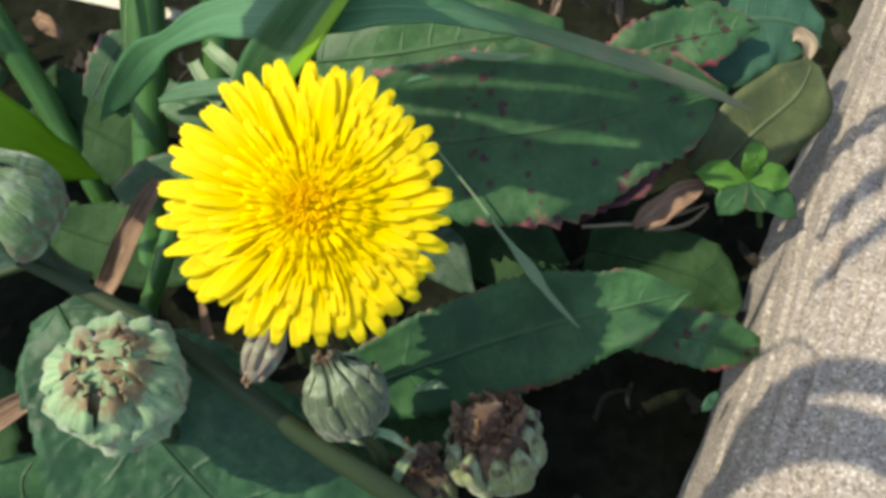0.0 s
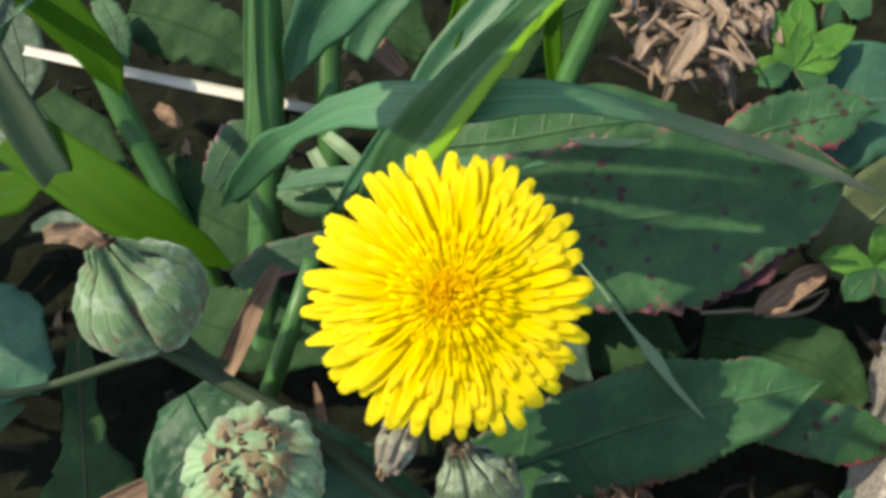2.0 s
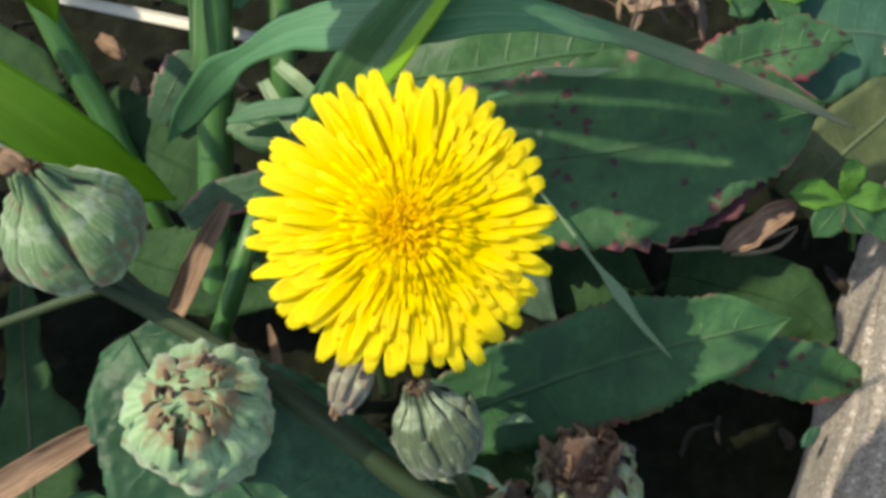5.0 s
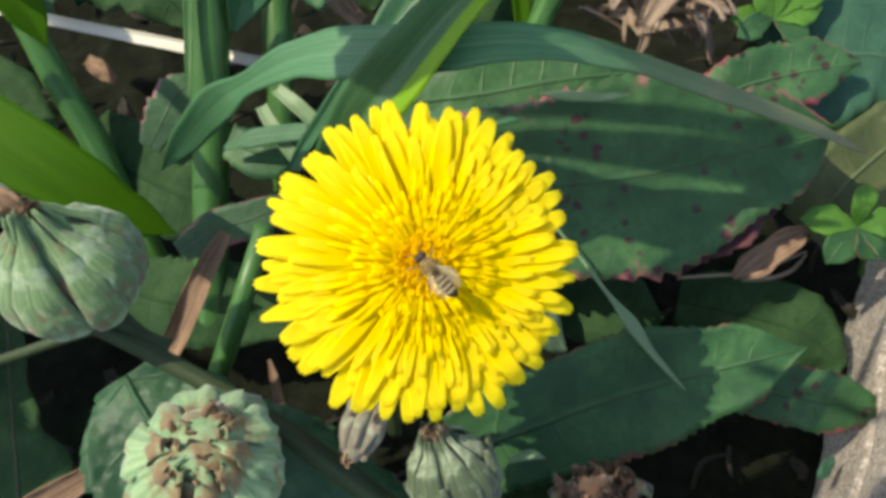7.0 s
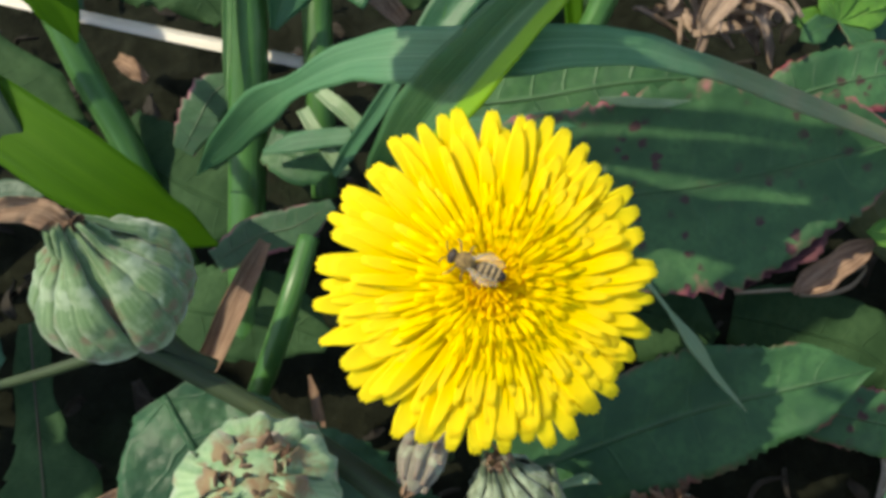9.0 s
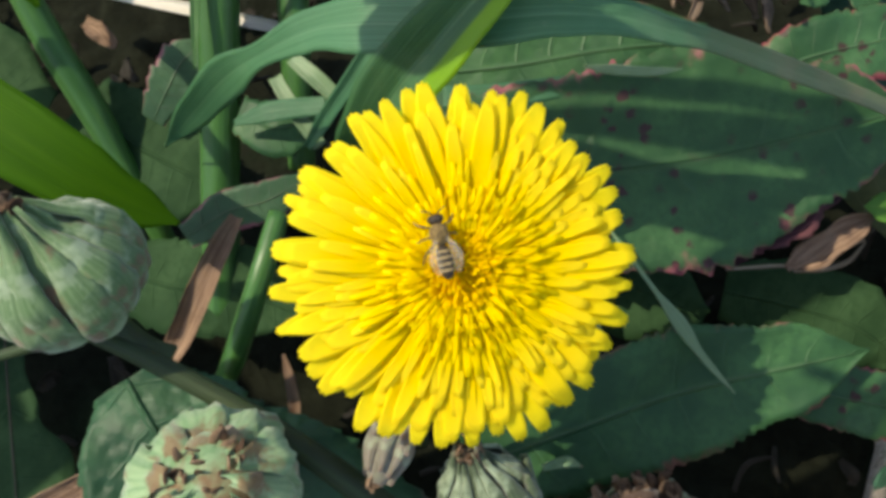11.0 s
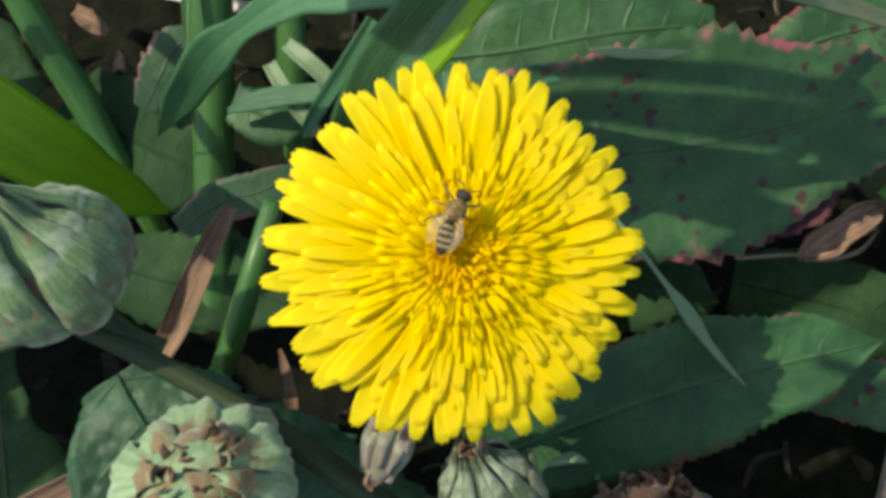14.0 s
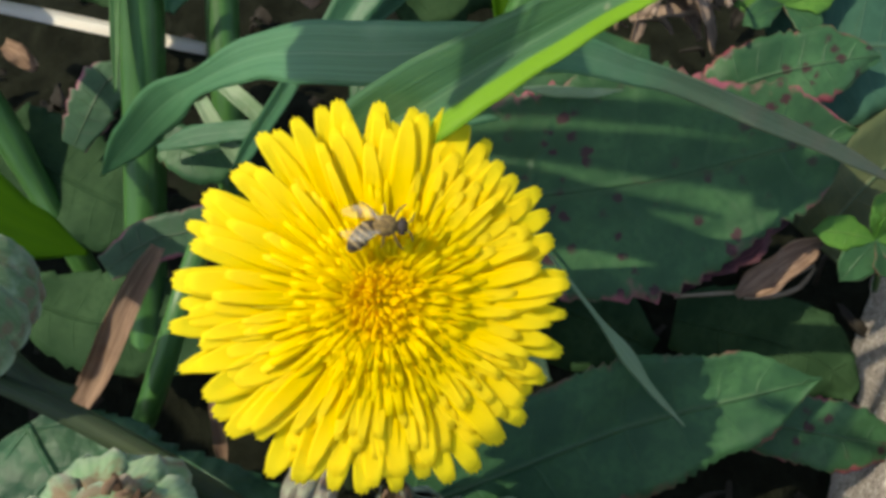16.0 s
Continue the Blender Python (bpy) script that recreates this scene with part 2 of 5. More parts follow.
M_leaf_pink = leaf_material("pink_blotched_leaf", (0.07, 0.16, 0.075), (0.04, 0.1, 0.05), (0.16, 0.14, 0.11),
                           margin=(0.42, 0.14, 0.2), margin_from=0.87)
# shade on the low filler leaves is put into this darker green
M_leaf_shaded = leaf_material("shade_painted_leaf", (0.05, 0.11, 0.045), (0.028, 0.07, 0.028), (0.04, 0.09, 0.04), rough=0.7, spec=0.08)
M_rib = grass_material("leaf_rib", (0.065, 0.15, 0.065), (0.045, 0.11, 0.05), (0.11, 0.18, 0.09), 0.1, 0.5, 6.0)
M_purple = dry_material("withered_purple", (0.16, 0.05, 0.06), (0.035, 0.016, 0.02), 16.0)
M_rib_red = grass_material("reddish_rib", (0.11, 0.075, 0.06), (0.08, 0.05, 0.04), (0.15, 0.1, 0.08), 0.1, 0.5, 6.0)
M_wither = dry_material("withered_tip", (0.42, 0.29, 0.19), (0.17, 0.1, 0.06))
M_wither_dark = dry_material("dark_withered_tip", (0.2, 0.11, 0.06), (0.06, 0.035, 0.022))


def soil_material():
    n = Net("dark_shaded_soil")
    ob = n.coords()
    big, mid, fine = n.noise(ob, 30, 4), n.noise(ob, 180, 6, 0.65), n.noise(ob, 900, 5, 0.7)
    # dark soil, taken down to near black to hold the plants' shade
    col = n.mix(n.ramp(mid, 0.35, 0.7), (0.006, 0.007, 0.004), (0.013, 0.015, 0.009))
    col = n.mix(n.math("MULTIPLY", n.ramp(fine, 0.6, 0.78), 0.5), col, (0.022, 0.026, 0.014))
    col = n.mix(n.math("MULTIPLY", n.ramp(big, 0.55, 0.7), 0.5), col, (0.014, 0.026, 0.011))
    h = n.math("ADD", mid, n.math("MULTIPLY", fine, 0.4))
    return n.done(col, 0.9, normal=n.bump(h, 0.9, 0.002), spec=0.05)


def concrete_material():
    n = Net("weathered_concrete")
    ob = n.coords()
    grain, fine, big = n.cells(ob, 2300, "Color"), n.noise(ob, 2600, 4, 0.7), n.noise(ob, 60, 4)
    s = n.t.nodes.new("ShaderNodeSeparateColor")
    n.put(s.inputs[0], grain)
    col = n.mix(n.ramp(big, 0.3, 0.7), (0.27, 0.238, 0.205), (0.34, 0.3, 0.262))
    col = n.mix(n.math("MULTIPLY", n.ramp(s.outputs[0], 0.62, 0.85), 0.75), col, (0.14, 0.118, 0.1))
    col = n.mix(n.math("MULTIPLY", n.ramp(s.outputs[1], 0.76, 0.93), 0.65), col, (0.6, 0.55, 0.49))
    col = n.mix(n.math("MULTIPLY", n.ramp(fine, 0.5, 0.72), 0.35), col, (0.3, 0.26, 0.22))
    col = n.mix(n.math("MULTIPLY", n.ramp(n.noise(ob, 110, 3), 0.58, 0.75), 0.3), col, (0.42, 0.31, 0.25))
    h = n.math("ADD", n.math("MULTIPLY", s.outputs[0], -0.5), n.math("ADD", fine, n.noise(ob, 500, 4)))
    return n.done(col, 0.88, normal=n.bump(h, 0.8, 0.0006), spec=0.25)


M_soil, M_concrete = soil_material(), concrete_material()


def bee_material(name, base, tip, rough=0.55, sheen=0.4):
    n = Net(name)
    ob = n.coords()
    f = n.noise(ob, 3500, 4, 0.7)
    col = n.mix(n.ramp(f, 0.4, 0.68), base, tip)
    return n.done(col, rough, normal=n.bump(f, 0.7, 0.0002), sheen=sheen)


M_bee_hair = bee_material("bee_hair", (0.075, 0.045, 0.01), (0.27, 0.175, 0.05), 0.75, 0.05)
M_bee_dark = bee_material("bee_dark_shell", (0.014, 0.008, 0.004), (0.05, 0.03, 0.012), 0.6, 0.0)
M_bee_band = bee_material("bee_pale_band", (0.2, 0.145, 0.06), (0.38, 0.28, 0.14), 0.75, 0.05)


def wing_material():
    n = Net("bee_wing")
    ob = n.coords()
    vein = n.ramp(n.cells(ob, 700, feature="DISTANCE_TO_EDGE"), 0.06, 0.0)
    p = n.t.nodes.new("ShaderNodeBsdfPrincipled")
    n.put(p.inputs["Base Color"], n.mix(vein, (0.75, 0.68, 0.55), (0.3, 0.22, 0.14)))
    p.inputs["Roughness"].default_value = 0.4
    n.put(p.inputs["Alpha"], n.math("ADD", n.math("MULTIPLY", vein, 0.16), 0.06))
    p.inputs["Specular IOR Level"].default_value = 0.3
    n.t.links.new(p.outputs[0], n.out.inputs[0])
    return n.m


M_wing = wing_material()

# ---------------------------------------------------------------- shape helpers (millimetres in, metres out)


def curve_at(points, u):
    """A smooth curve through the points, u from 0 to 1."""
    k = len(points) - 1
    s = min(max(u, 0.0), 1.0) * k
    i = min(int(s), k - 1)
    f = s - i
    p = [Vector(points[min(max(j, 0), k)]) for j in (i - 1, i, i + 1, i + 2)]
    return 0.5 * ((2 * p[1]) + (p[2] - p[0]) * f + (2 * p[0] - 5 * p[1] + 4 * p[2] - p[3]) * f * f
                  + (3 * p[1] - p[0] - 3 * p[2] + p[3]) * f ** 3)


def value_at(values, u):
    k = len(values) - 1
    s = min(max(u, 0.0), 1.0) * k
    i = min(int(s), k - 1)
    f = s - i
    f = f * f * (3 - 2 * f)
    return values[i] * (1 - f) + values[i + 1] * f


def mesh_of(name, verts, faces, material, uvs=None):
    me = bpy.data.meshes.new(name)
    me.from_pydata([tuple(v) for v in verts], [], faces)
    if uvs:
        layer = me.uv_layers.new(name="UVMap")
        for loop in me.loops:
            layer.data[loop.index].uv = uvs[loop.vertex_index]
    me.polygons.foreach_set("use_smooth", [True] * len(me.polygons))
    me.materials.append(material)
    me.update()
    return me


def piece(name, me, parent=None, label="", at=None):
    ob = new(name, me)
    if parent:
        ob.parent = parent
    if at is not None:
        ob.matrix_basis = at
    if label:
        ob["label"] = label
    return ob


def sheet_geometry(points, halves, up=(0, 0, 1), twists=(0, 0), fold=0.0, cup=0.0, ripple=0.0, thick=0.25, nu=40, nv=8,
                   teeth=0, tooth=0.0, seed=1, curl=0.0, origin=(0, 0, 0), skew=0.0):
    """A leaf or blade along the points: half widths, twist and folding across, with real thickness."""
    rnd = random.Random(seed)
    ph = [rnd.uniform(0, 6.28) for _ in range(6)]
    top, bottom, uvs = [], [], []
    origin = Vector(origin)
    for i in range(nu + 1):
        u = i / nu
        c = curve_at(points, u)
        tan = (curve_at(points, min(u + 0.01, 1)) - curve_at(points, max(u - 0.01, 0))).normalized()
        side = tan.cross(Vector(up)).normalized()
        nrm = side.cross(tan).normalized()
        turn = Matrix.Rotation(radians(value_at(list(twists), u)), 3, tan)
        side, nrm = turn @ side, turn @ nrm
        w = max(value_at(halves, u), 0.02)
        for j in range(nv + 1):
            v = 2 * j / nv - 1
            ww = w
            if teeth:
                s = (u * teeth + (0.35 if v > 0 else 0.0) + 0.3 * math.sin(u * 17 + ph[0])) % 1.0
                ww = w * (1 + tooth * (s - 0.5) * (1 + 0.6 * math.sin(u * 29 + ph[1] + (2 if v > 0 else 0))))
            bend = v * curl
            x = v * ww if not curl else ww * math.sin(bend) / curl
            lift = fold * abs(v) * ww + cup * v * v * ww + (ww * (1 - math.cos(bend)) / curl if curl else 0)
            if ripple:
                lift += ripple * (math.sin(u * 13 + ph[2] + v) * abs(v) + 0.5 * math.sin(u * 31 + ph[3] + 2 * v) * abs(v)
                                  + 0.4 * math.sin(u * 9 + 4 * v + ph[4]))
            p = c + side * x + nrm * lift + tan * (skew * v * ww)
            top.append(p)
            bottom.append(p - nrm * thick)
            uvs.append((u, (v + 1) / 2))
    m = (nu + 1) * (nv + 1)
    verts = [(p - origin) * 0.001 for p in top + bottom]
    faces = []
    row = nv + 1
    for i in range(nu):
        for j in range(nv):
            a = i * row + j
            faces.append((a, a + row, a + row + 1, a + 1))
            faces.append((m + a, m + a + 1, m + a + row + 1, m + a + row))
    rim = [(i * row, (i + 1) * row) for i in range(nu)]
    rim += [(nu * row + j, nu * row + j + 1) for j in range(nv)]
    rim += [((i + 1) * row + nv, i * row + nv) for i in range(nu)]
    rim += [(j + 1, j) for j in range(nv)]
    for a, b in rim:
        faces.append((b, a, m + a, m + b))
    return verts, faces, uvs + uvs


def sheet(name, material, points, halves, label, category, group="", parent=None, **kw):
    if parent:
        origin = parent.matrix_basis.translation * 1000
        v, f, uv = sheet_geometry(points, halves, origin=points[0], **kw)
        return piece(name, mesh_of(name, v, f, material, uv), parent, label, Matrix.Translation((Vector(points[0]) - origin) * 0.001))
    v, f, uv = sheet_geometry(points, halves, origin=points[0], **kw)
    ob = piece(name, mesh_of(name, v, f, material, uv), at=Matrix.Translation(Vector(points[0]) * 0.001))
    return tagged(ob, label, category, group)


def broad_leaf(name, material, points, halves, label, category, group="", rib=None, **kw):
    """A leaf thing with its blade, a raised midrib and side veins."""
    root = thing("weed_leaf", label, category, Matrix.Translation(Vector(points[0]) * 0.001), group)
    o = points[0]
    rib = rib or (M_leaf_shaded if material == M_leaf_shaded else M_rib)
    v, f, uv = sheet_geometry(points, halves, origin=o, **kw)
    piece("leaf_blade", mesh_of("leaf_blade", v, f, material, uv), root)
    nu, nv = kw.get("nu", 40), kw.get("nv", 8)
    row = nv + 1

    def on(u, w):
        i, j = min(int(u * nu), nu - 1), min(max((w + 1) / 2 * nv, 0), nv - 0.001)
        fi, jj = u * nu - i, int(j)
        fj = j - jj
        a = v[i * row + jj].lerp(v[i * row + jj + 1], fj)
        b = v[(i + 1) * row + jj].lerp(v[(i + 1) * row + jj + 1], fj)
        return a.lerp(b, fi) * 1000

    size = max(halves)
    n = 24
    pts = [tuple(on(0.01 + 0.94 * k / n, 0.0)) for k in range(n + 1)]
    tv, tf, tuv = tube_geometry(pts, [0.02 * size, 0.018 * size, 0.012 * size, 0.004 * size], n, 6)
    piece("midrib", mesh_of("midrib", tv, tf, material if material in (M_leaf_wrinkled, M_leaf_big) else rib, tuv), root, "raised midrib")
    if size > 4 and material not in (M_leaf_wrinkled, M_leaf_shaded, M_leaf_big, M_leaf_plain, M_leaf):
        for k in range(5):
            for side in (-1, 1):
                u0 = 0.12 + 0.15 * k
                u1 = min(u0 + 0.13, 0.97)
                pts = [tuple(on(u0 + (u1 - u0) * q, side * 0.82 * q ** 0.85)) for q in (0.0, 0.3, 0.65, 1.0)]
                tv, tf, tuv = tube_geometry(pts, [0.0045 * size, 0.0035 * size, 0.002 * size], 9, 5)
                piece("side_vein", mesh_of("side_vein", tv, tf, rib, tuv), root)
    return root


def tuft(label, base):
    return thing("grass_plant", label, "grass", Matrix.Translation(Vector(base) * 0.001), "grass plants")


def tube_geometry(points, radii, nu=30, nv=10, ribs=0, rib=0.0, seed=1, wobble=0.0, origin=(0, 0, 0)):
    rnd = random.Random(seed)
    ph = rnd.uniform(0, 6)
    verts, faces, uvs = [], [], []
    origin = Vector(origin)
    ref = Vector((0.3, 0.2, 1)).normalized()
    for i in range(nu + 1):
        u = i / nu
        c = curve_at(points, u)
        tan = (curve_at(points, min(u + 0.01, 1)) - curve_at(points, max(u - 0.01, 0))).normalized()
        a = tan.cross(ref)
        a = a.normalized() if a.length > 0.05 else tan.orthogonal().normalized()
        b = tan.cross(a).normalized()
        for j in range(nv):
            th = 2 * math.pi * j / nv
            r = value_at(radii, u) * (1 + rib * math.cos(ribs * th)) * (1 + wobble * math.sin(u * 23 + th * 2 + ph))
            verts.append((c + (a * math.cos(th) + b * math.sin(th)) * r - origin) * 0.001)
            uvs.append((u, j / nv))
    for i in range(nu):
        for j in range(nv):
            p, q = i * nv + j, i * nv + (j + 1) % nv
            faces.append((p, q, q + nv, p + nv))
    faces.append(tuple(reversed(range(nv))))
    faces.append(tuple(nu * nv + j for j in range(nv)))
    return verts, faces, uvs


def tube(name, material, points, radii, label="", category="", group="", parent=None, placed=False, **kw):
    o = points[0] if not parent else (tuple(parent.matrix_basis.translation * 1000) if placed else (0, 0, 0))
    v, f, uv = tube_geometry(points, radii, origin=o, **kw)
    ob = piece(name, mesh_of(name, v, f, material, uv), parent, label if parent else "",
               at=None if parent else Matrix.Translation(Vector(o) * 0.001))
    return ob if parent else tagged(ob, label, category, group)


def frame_of(origin, axis, hint=(0, 0, 1)):
    """A pose with its z along the axis."""
    z = Vector(axis).normalized()
    x = Vector(hint).cross(z)
    x = x.normalized() if x.length > 0.02 else z.orthogonal().normalized()
    m = Matrix((x, z.cross(x), z)).transposed().to_4x4()
    m.translation = Vector(origin) * 0.001
    return m


def thing(name, label, category, m, group=""):
    root = new(name)
    root.empty_display_size = 0.005
    root.matrix_basis = m
    return tagged(root, label, category, group)


# ---------------------------------------------------------------- ground
def build_ground():
    def axis_steps():
        s, x, step = [0.0], 0.0, 0.004
        while x < 60:
            step = 0.004 if x < 0.2 else step * 1.35
            x += step
            s.append(x)
        return [-q for q in reversed(s[1:])] + s
    xs, ys = axis_steps(), axis_steps()
    verts, faces = [], []
    for y in ys:
        for x in xs:
            yy = y + 0.08
            p = Vector((x * 40, yy * 40, 0))
            h = 0.004 * noise.noise(p) + 0.0025 * noise.noise(p * 3.1) + 0.001 * noise.noise(p * 9)
            verts.append((x, yy, h - 0.002))
    w = len(xs)
    for i in range(len(ys) - 1):
        for j in range(w - 1):
            a = i * w + j
            faces.append((a, a + 1, a + w + 1, a + w))
    tagged(piece("ground", mesh_of("ground", verts, faces, M_soil)), "dark crumbly garden soil, darkened further for shade under the weeds", "soil", kind="structure")


build_ground()


# ---------------------------------------------------------------- concrete kerb
def build_kerb():
    a, b = Vector((80.5, 111.5, 52.1)), Vector((46.1, 35.6, 25.4))
    along = (b - a)
    along.z = 0
    along.normalize()
    out = Vector((-along.y, along.x, 0))
    if out.x < 0:
        out = -out
    base = Vector((67.1, 70.5, 34.8))
    nu, nv = 260, 190
    verts, faces = [], []
    # profile: distance out from the edge, and height
    prof = [(-3, -30), (-4, -8), (-3.5, 10), (-2.2, 22), (-0.5, 29), (2.0, 34), (6, 38), (13, 42), (26, 45), (48, 46), (90, 45), (150, 43)]
    pts = [(p[0], p[1], 0) for p in prof]
    low = base.z - 33
    for i in range(nu + 1):
        s = (i / nu - 0.5) * 420
        for j in range(nv + 1):
            p = curve_at(pts, (j / nv) ** 1.15)
            q = Vector((base.x, base.y, 0)) + along * s + out * (p.x + 1.6 * math.sin(s * 0.021 + 0.6))
            z = low + p.y
            # worn grooves run along the edge
            g = 0.0
            for k, depth in ((16, 2.5), (24, 4.4), (29.5, 4.6), (33.3, 4.6), (36.2, 4.0), (38.4, 3.0)):
                kk = k + 1.2 * noise.noise(Vector((s * 0.05, k, 0)))
                g += depth * math.exp(-((p.y - kk) / 0.7) ** 2) * (0.55 + 0.45 * noise.noise(Vector((s * 0.06, k * 3.0, 2)))) if p.x < 14 else 0
            n1 = noise.noise(Vector((q.x, q.y, z)) * 0.09) * 0.9 + noise.noise(Vector((q.x, q.y, z)) * 0.4) * 0.3 \
                + noise.noise(Vector((q.x, q.y, z)) * 1.3) * 0.16
            q = q + out * (0.1 * max(0.0, q.y - 80) - 0.1 * max(0.0, 48 - q.y))
            q = q + out * (g * 0.9) - out * n1 * (0.7 if p.x < 8 else 0.0)
            verts.append((q.x * 0.001, q.y * 0.001, (z - g * 0.4 + n1 * 0.6) * 0.001))
    row = nv + 1
    for i in range(nu):
        for j in range(nv):
            c = i * row + j
            faces.append((c, c + row, c + row + 1, c + 1))
    tagged(piece("kerb", mesh_of("kerb", verts, faces, M_concrete)),
           "rough speckled concrete kerb with a rounded grooved edge", "kerb", kind="structure")


build_kerb()

# ---------------------------------------------------------------- yellow flower
FLOWER = Vector((-17.3, 55.9, 71.7))
FLOWER_UP = (Vector((-7.7, 20.5, 130.6)) - Vector((-27.0, 71.8, 44.6))).normalized()
TOWARDS = FLOWER_UP


def petal_geometry(length, width, seed, rise=0.1, droop=0.15, trough=0.3, nu=10, nv=6):
    """A strap-shaped floret along x: narrow base, hollow along its middle, a blunt tip with small teeth."""
    rnd = random.Random(seed)
    top, uvs = [], []
    roll, lean = rnd.uniform(-0.12, 0.12), rnd.uniform(-0.05, 0.05)
    blunt = rnd.uniform(0.45, 0.66)
    for i in range(nu + 1):
        u = (i / nu) ** 0.85
        w = width * 0.5 * value_at([0.3, 0.46, 0.66, 0.86, 1.0, 0.99, 0.84, blunt], u)
        for j in range(nv + 1):
            v = 2 * j / nv - 1
            x = length * u - 0.16 * width * v * v * u ** 6
            if i == nu:
                x += 0.05 * width * (1 if j % 2 else -1)
            z = length * (rise * math.sin(u * 1.9) - droop * u ** 3) + trough * w * v * v + roll * v * w * u
            top.append(Vector((x, v * w + lean * length * u * u, z)))
            uvs.append((u, (v + 1) / 2))
    m = len(top)
    verts = [p * 0.001 for p in top] + [(p - Vector((0, 0, 0.07))) * 0.001 for p in top]
    faces = []
    row = nv + 1
    for i in range(nu):
        for j in range(nv):
            a = i * row + j
            faces.append((a, a + row, a + row + 1, a + 1))
            faces.append((m + a, m + a + 1, m + a + row + 1, m + a + row))
    loop = [i * row for i in range(nu)] + [nu * row + j for j in range(nv)] + [i * row + nv for i in range(nu, -1, -1)]
    for a, b in zip(loop, loop[1:]):
        faces.append((b, a, m + a, m + b))
    return verts, faces, uvs + uvs


def build_flower():
    root = thing("yellow_flower", "open yellow flower head with many blunt strap petals", "flower",
                 frame_of(FLOWER, FLOWER_UP))
    rnd = random.Random(7)
    # name, count, length, width, material, tilt low and high, foot low and high, rise, droop, trough
    rings = (("petal", 40, 16.2, 3.0, M_petal, (0, 3), (3.2, 3.6), 0.03, 0.05, 0.16),
             ("petal", 40, 15.2, 2.8, M_petal, (1, 4), (2.9, 3.5), 0.03, 0.05, 0.13),
             ("petal", 40, 14.0, 2.5, M_petal, (2, 5), (2.6, 3.4), 0.03, 0.05, 0.1),
             ("petal", 52, 12.6, 1.7, M_petal, (3, 6), (2.2, 3.2), 0.03, 0.05, 0.12),
             ("petal", 66, 10.8, 1.3, M_petal, (4, 7), (1.8, 3.0), 0.03, 0.05, 0.12),
             ("floret", 90, 9.0, 0.95, M_floret, (5, 9), (1.4, 2.8), 0.03, 0.06, 0.1),
             ("floret", 100, 7.2, 0.75, M_floret, (8, 14), (1.0, 2.4), 0.03, 0.06, 0.1),
             ("floret", 108, 5.4, 0.6, M_floret, (12, 24), (0.4, 1.9), 0.03, 0.07, 0.1))
    for ring, (name, count, length, width, material, tilts, feet, rise, droop, trough) in enumerate(rings):
        meshes = []
        for k in range(6):
            v, f, uv = petal_geometry(length, width, 20 * ring + k, rise, droop, trough, 10 if ring < 5 else 6, 6 if ring < 5 else 3)
            meshes.append(mesh_of(name, v, f, material, uv))
        for i in range(count):
            f = rnd.random()
            th = (i + 0.37 * ring + rnd.uniform(-0.42, 0.42)) * 2 * math.pi / count
            # the half turned to the sun is further open: fewer short petals stand over the long ones
            if ring in (3, 4, 5) and math.cos(th - 2.5) > -0.1 and rnd.random() < 0.45:
                continue
            tilt = tilts[0] + (tilts[1] - tilts[0]) * f + rnd.uniform(-1.5, 1.5)
            foot = feet[0] + (feet[1] - feet[0]) * f
            size = 0.97 + rnd.uniform(-0.07, 0.05)
            m = Matrix.Rotation(th, 4, "Z") @ Matrix.Translation((foot * 0.001, 0, (0.15 * ring - 0.4) * 0.001)) \
                @ Matrix.Rotation(radians(-tilt), 4, "Y") @ Matrix.Rotation(radians(rnd.uniform(-6, 6)), 4, "X") \
                @ Matrix.Diagonal((size, rnd.uniform(0.7, 1.08), 1, 1))
            piece(name, meshes[rnd.randrange(6)], root, at=m)
    v, f, uv = tube_geometry([(0, 0, -0.8), (0, 0, 0.6), (0, 0, 1.3), (0, 0, 1.7)], [4.2, 3.6, 2.4, 0.6], 10, 18)
    piece("receptacle", mesh_of("receptacle", v, f, M_anther, uv), root)
    # the packed young florets and thin stigmas of the middle, too many to pick apart
    verts, faces, uvs = [], [], []

    def add(v, f, uv, m):
        k = len(verts)
        verts.extend(m @ Vector(p) for p in v)
        faces.extend(tuple(k + q for q in face) for face in f)
        uvs.extend(uv)
    for i in range(150):
        th, r = i * 2.399963, 2.6 * math.sqrt(i / 150)
        m = Matrix.Rotation(th, 4, "Z") @ Matrix.Translation((r * 0.001, 0, 0.0011)) \
            @ Matrix.Rotation(radians(-(78 - r * 14) + rnd.uniform(-12, 12)), 4, "Y")
        add(*petal_geometry(rnd.uniform(1.4, 2.3), 0.55, i, 0.05, 0.1, 0.2, 5, 2), m)
    bend = tube_geometry([(0, 0, 0), (0.1, 0, 0.9), (0.3, 0, 1.7), (0.8, 0, 2.1)], [0.1, 0.1, 0.09, 0.05], 6, 4)
    for i in range(90):
        th, r = i * 2.399963 + 1, 0.6 + 6.4 * math.sqrt(i / 90)
        m = Matrix.Rotation(th, 4, "Z") @ Matrix.Translation((r * 0.001, 0, (1.3 + rnd.uniform(-0.4, 0.5)) * 0.001)) \
            @ Matrix.Rotation(radians(r * 7 + rnd.uniform(-10, 10)), 4, "Y") @ Matrix.Rotation(rnd.uniform(0, 6.28), 4, "Z")
        add(*bend, m)
    middle = piece("flower_middle", mesh_of("flower_middle", verts, faces, M_anther, uvs), root, "packed orange-yellow young florets")
    middle["kind"] = "stuff"
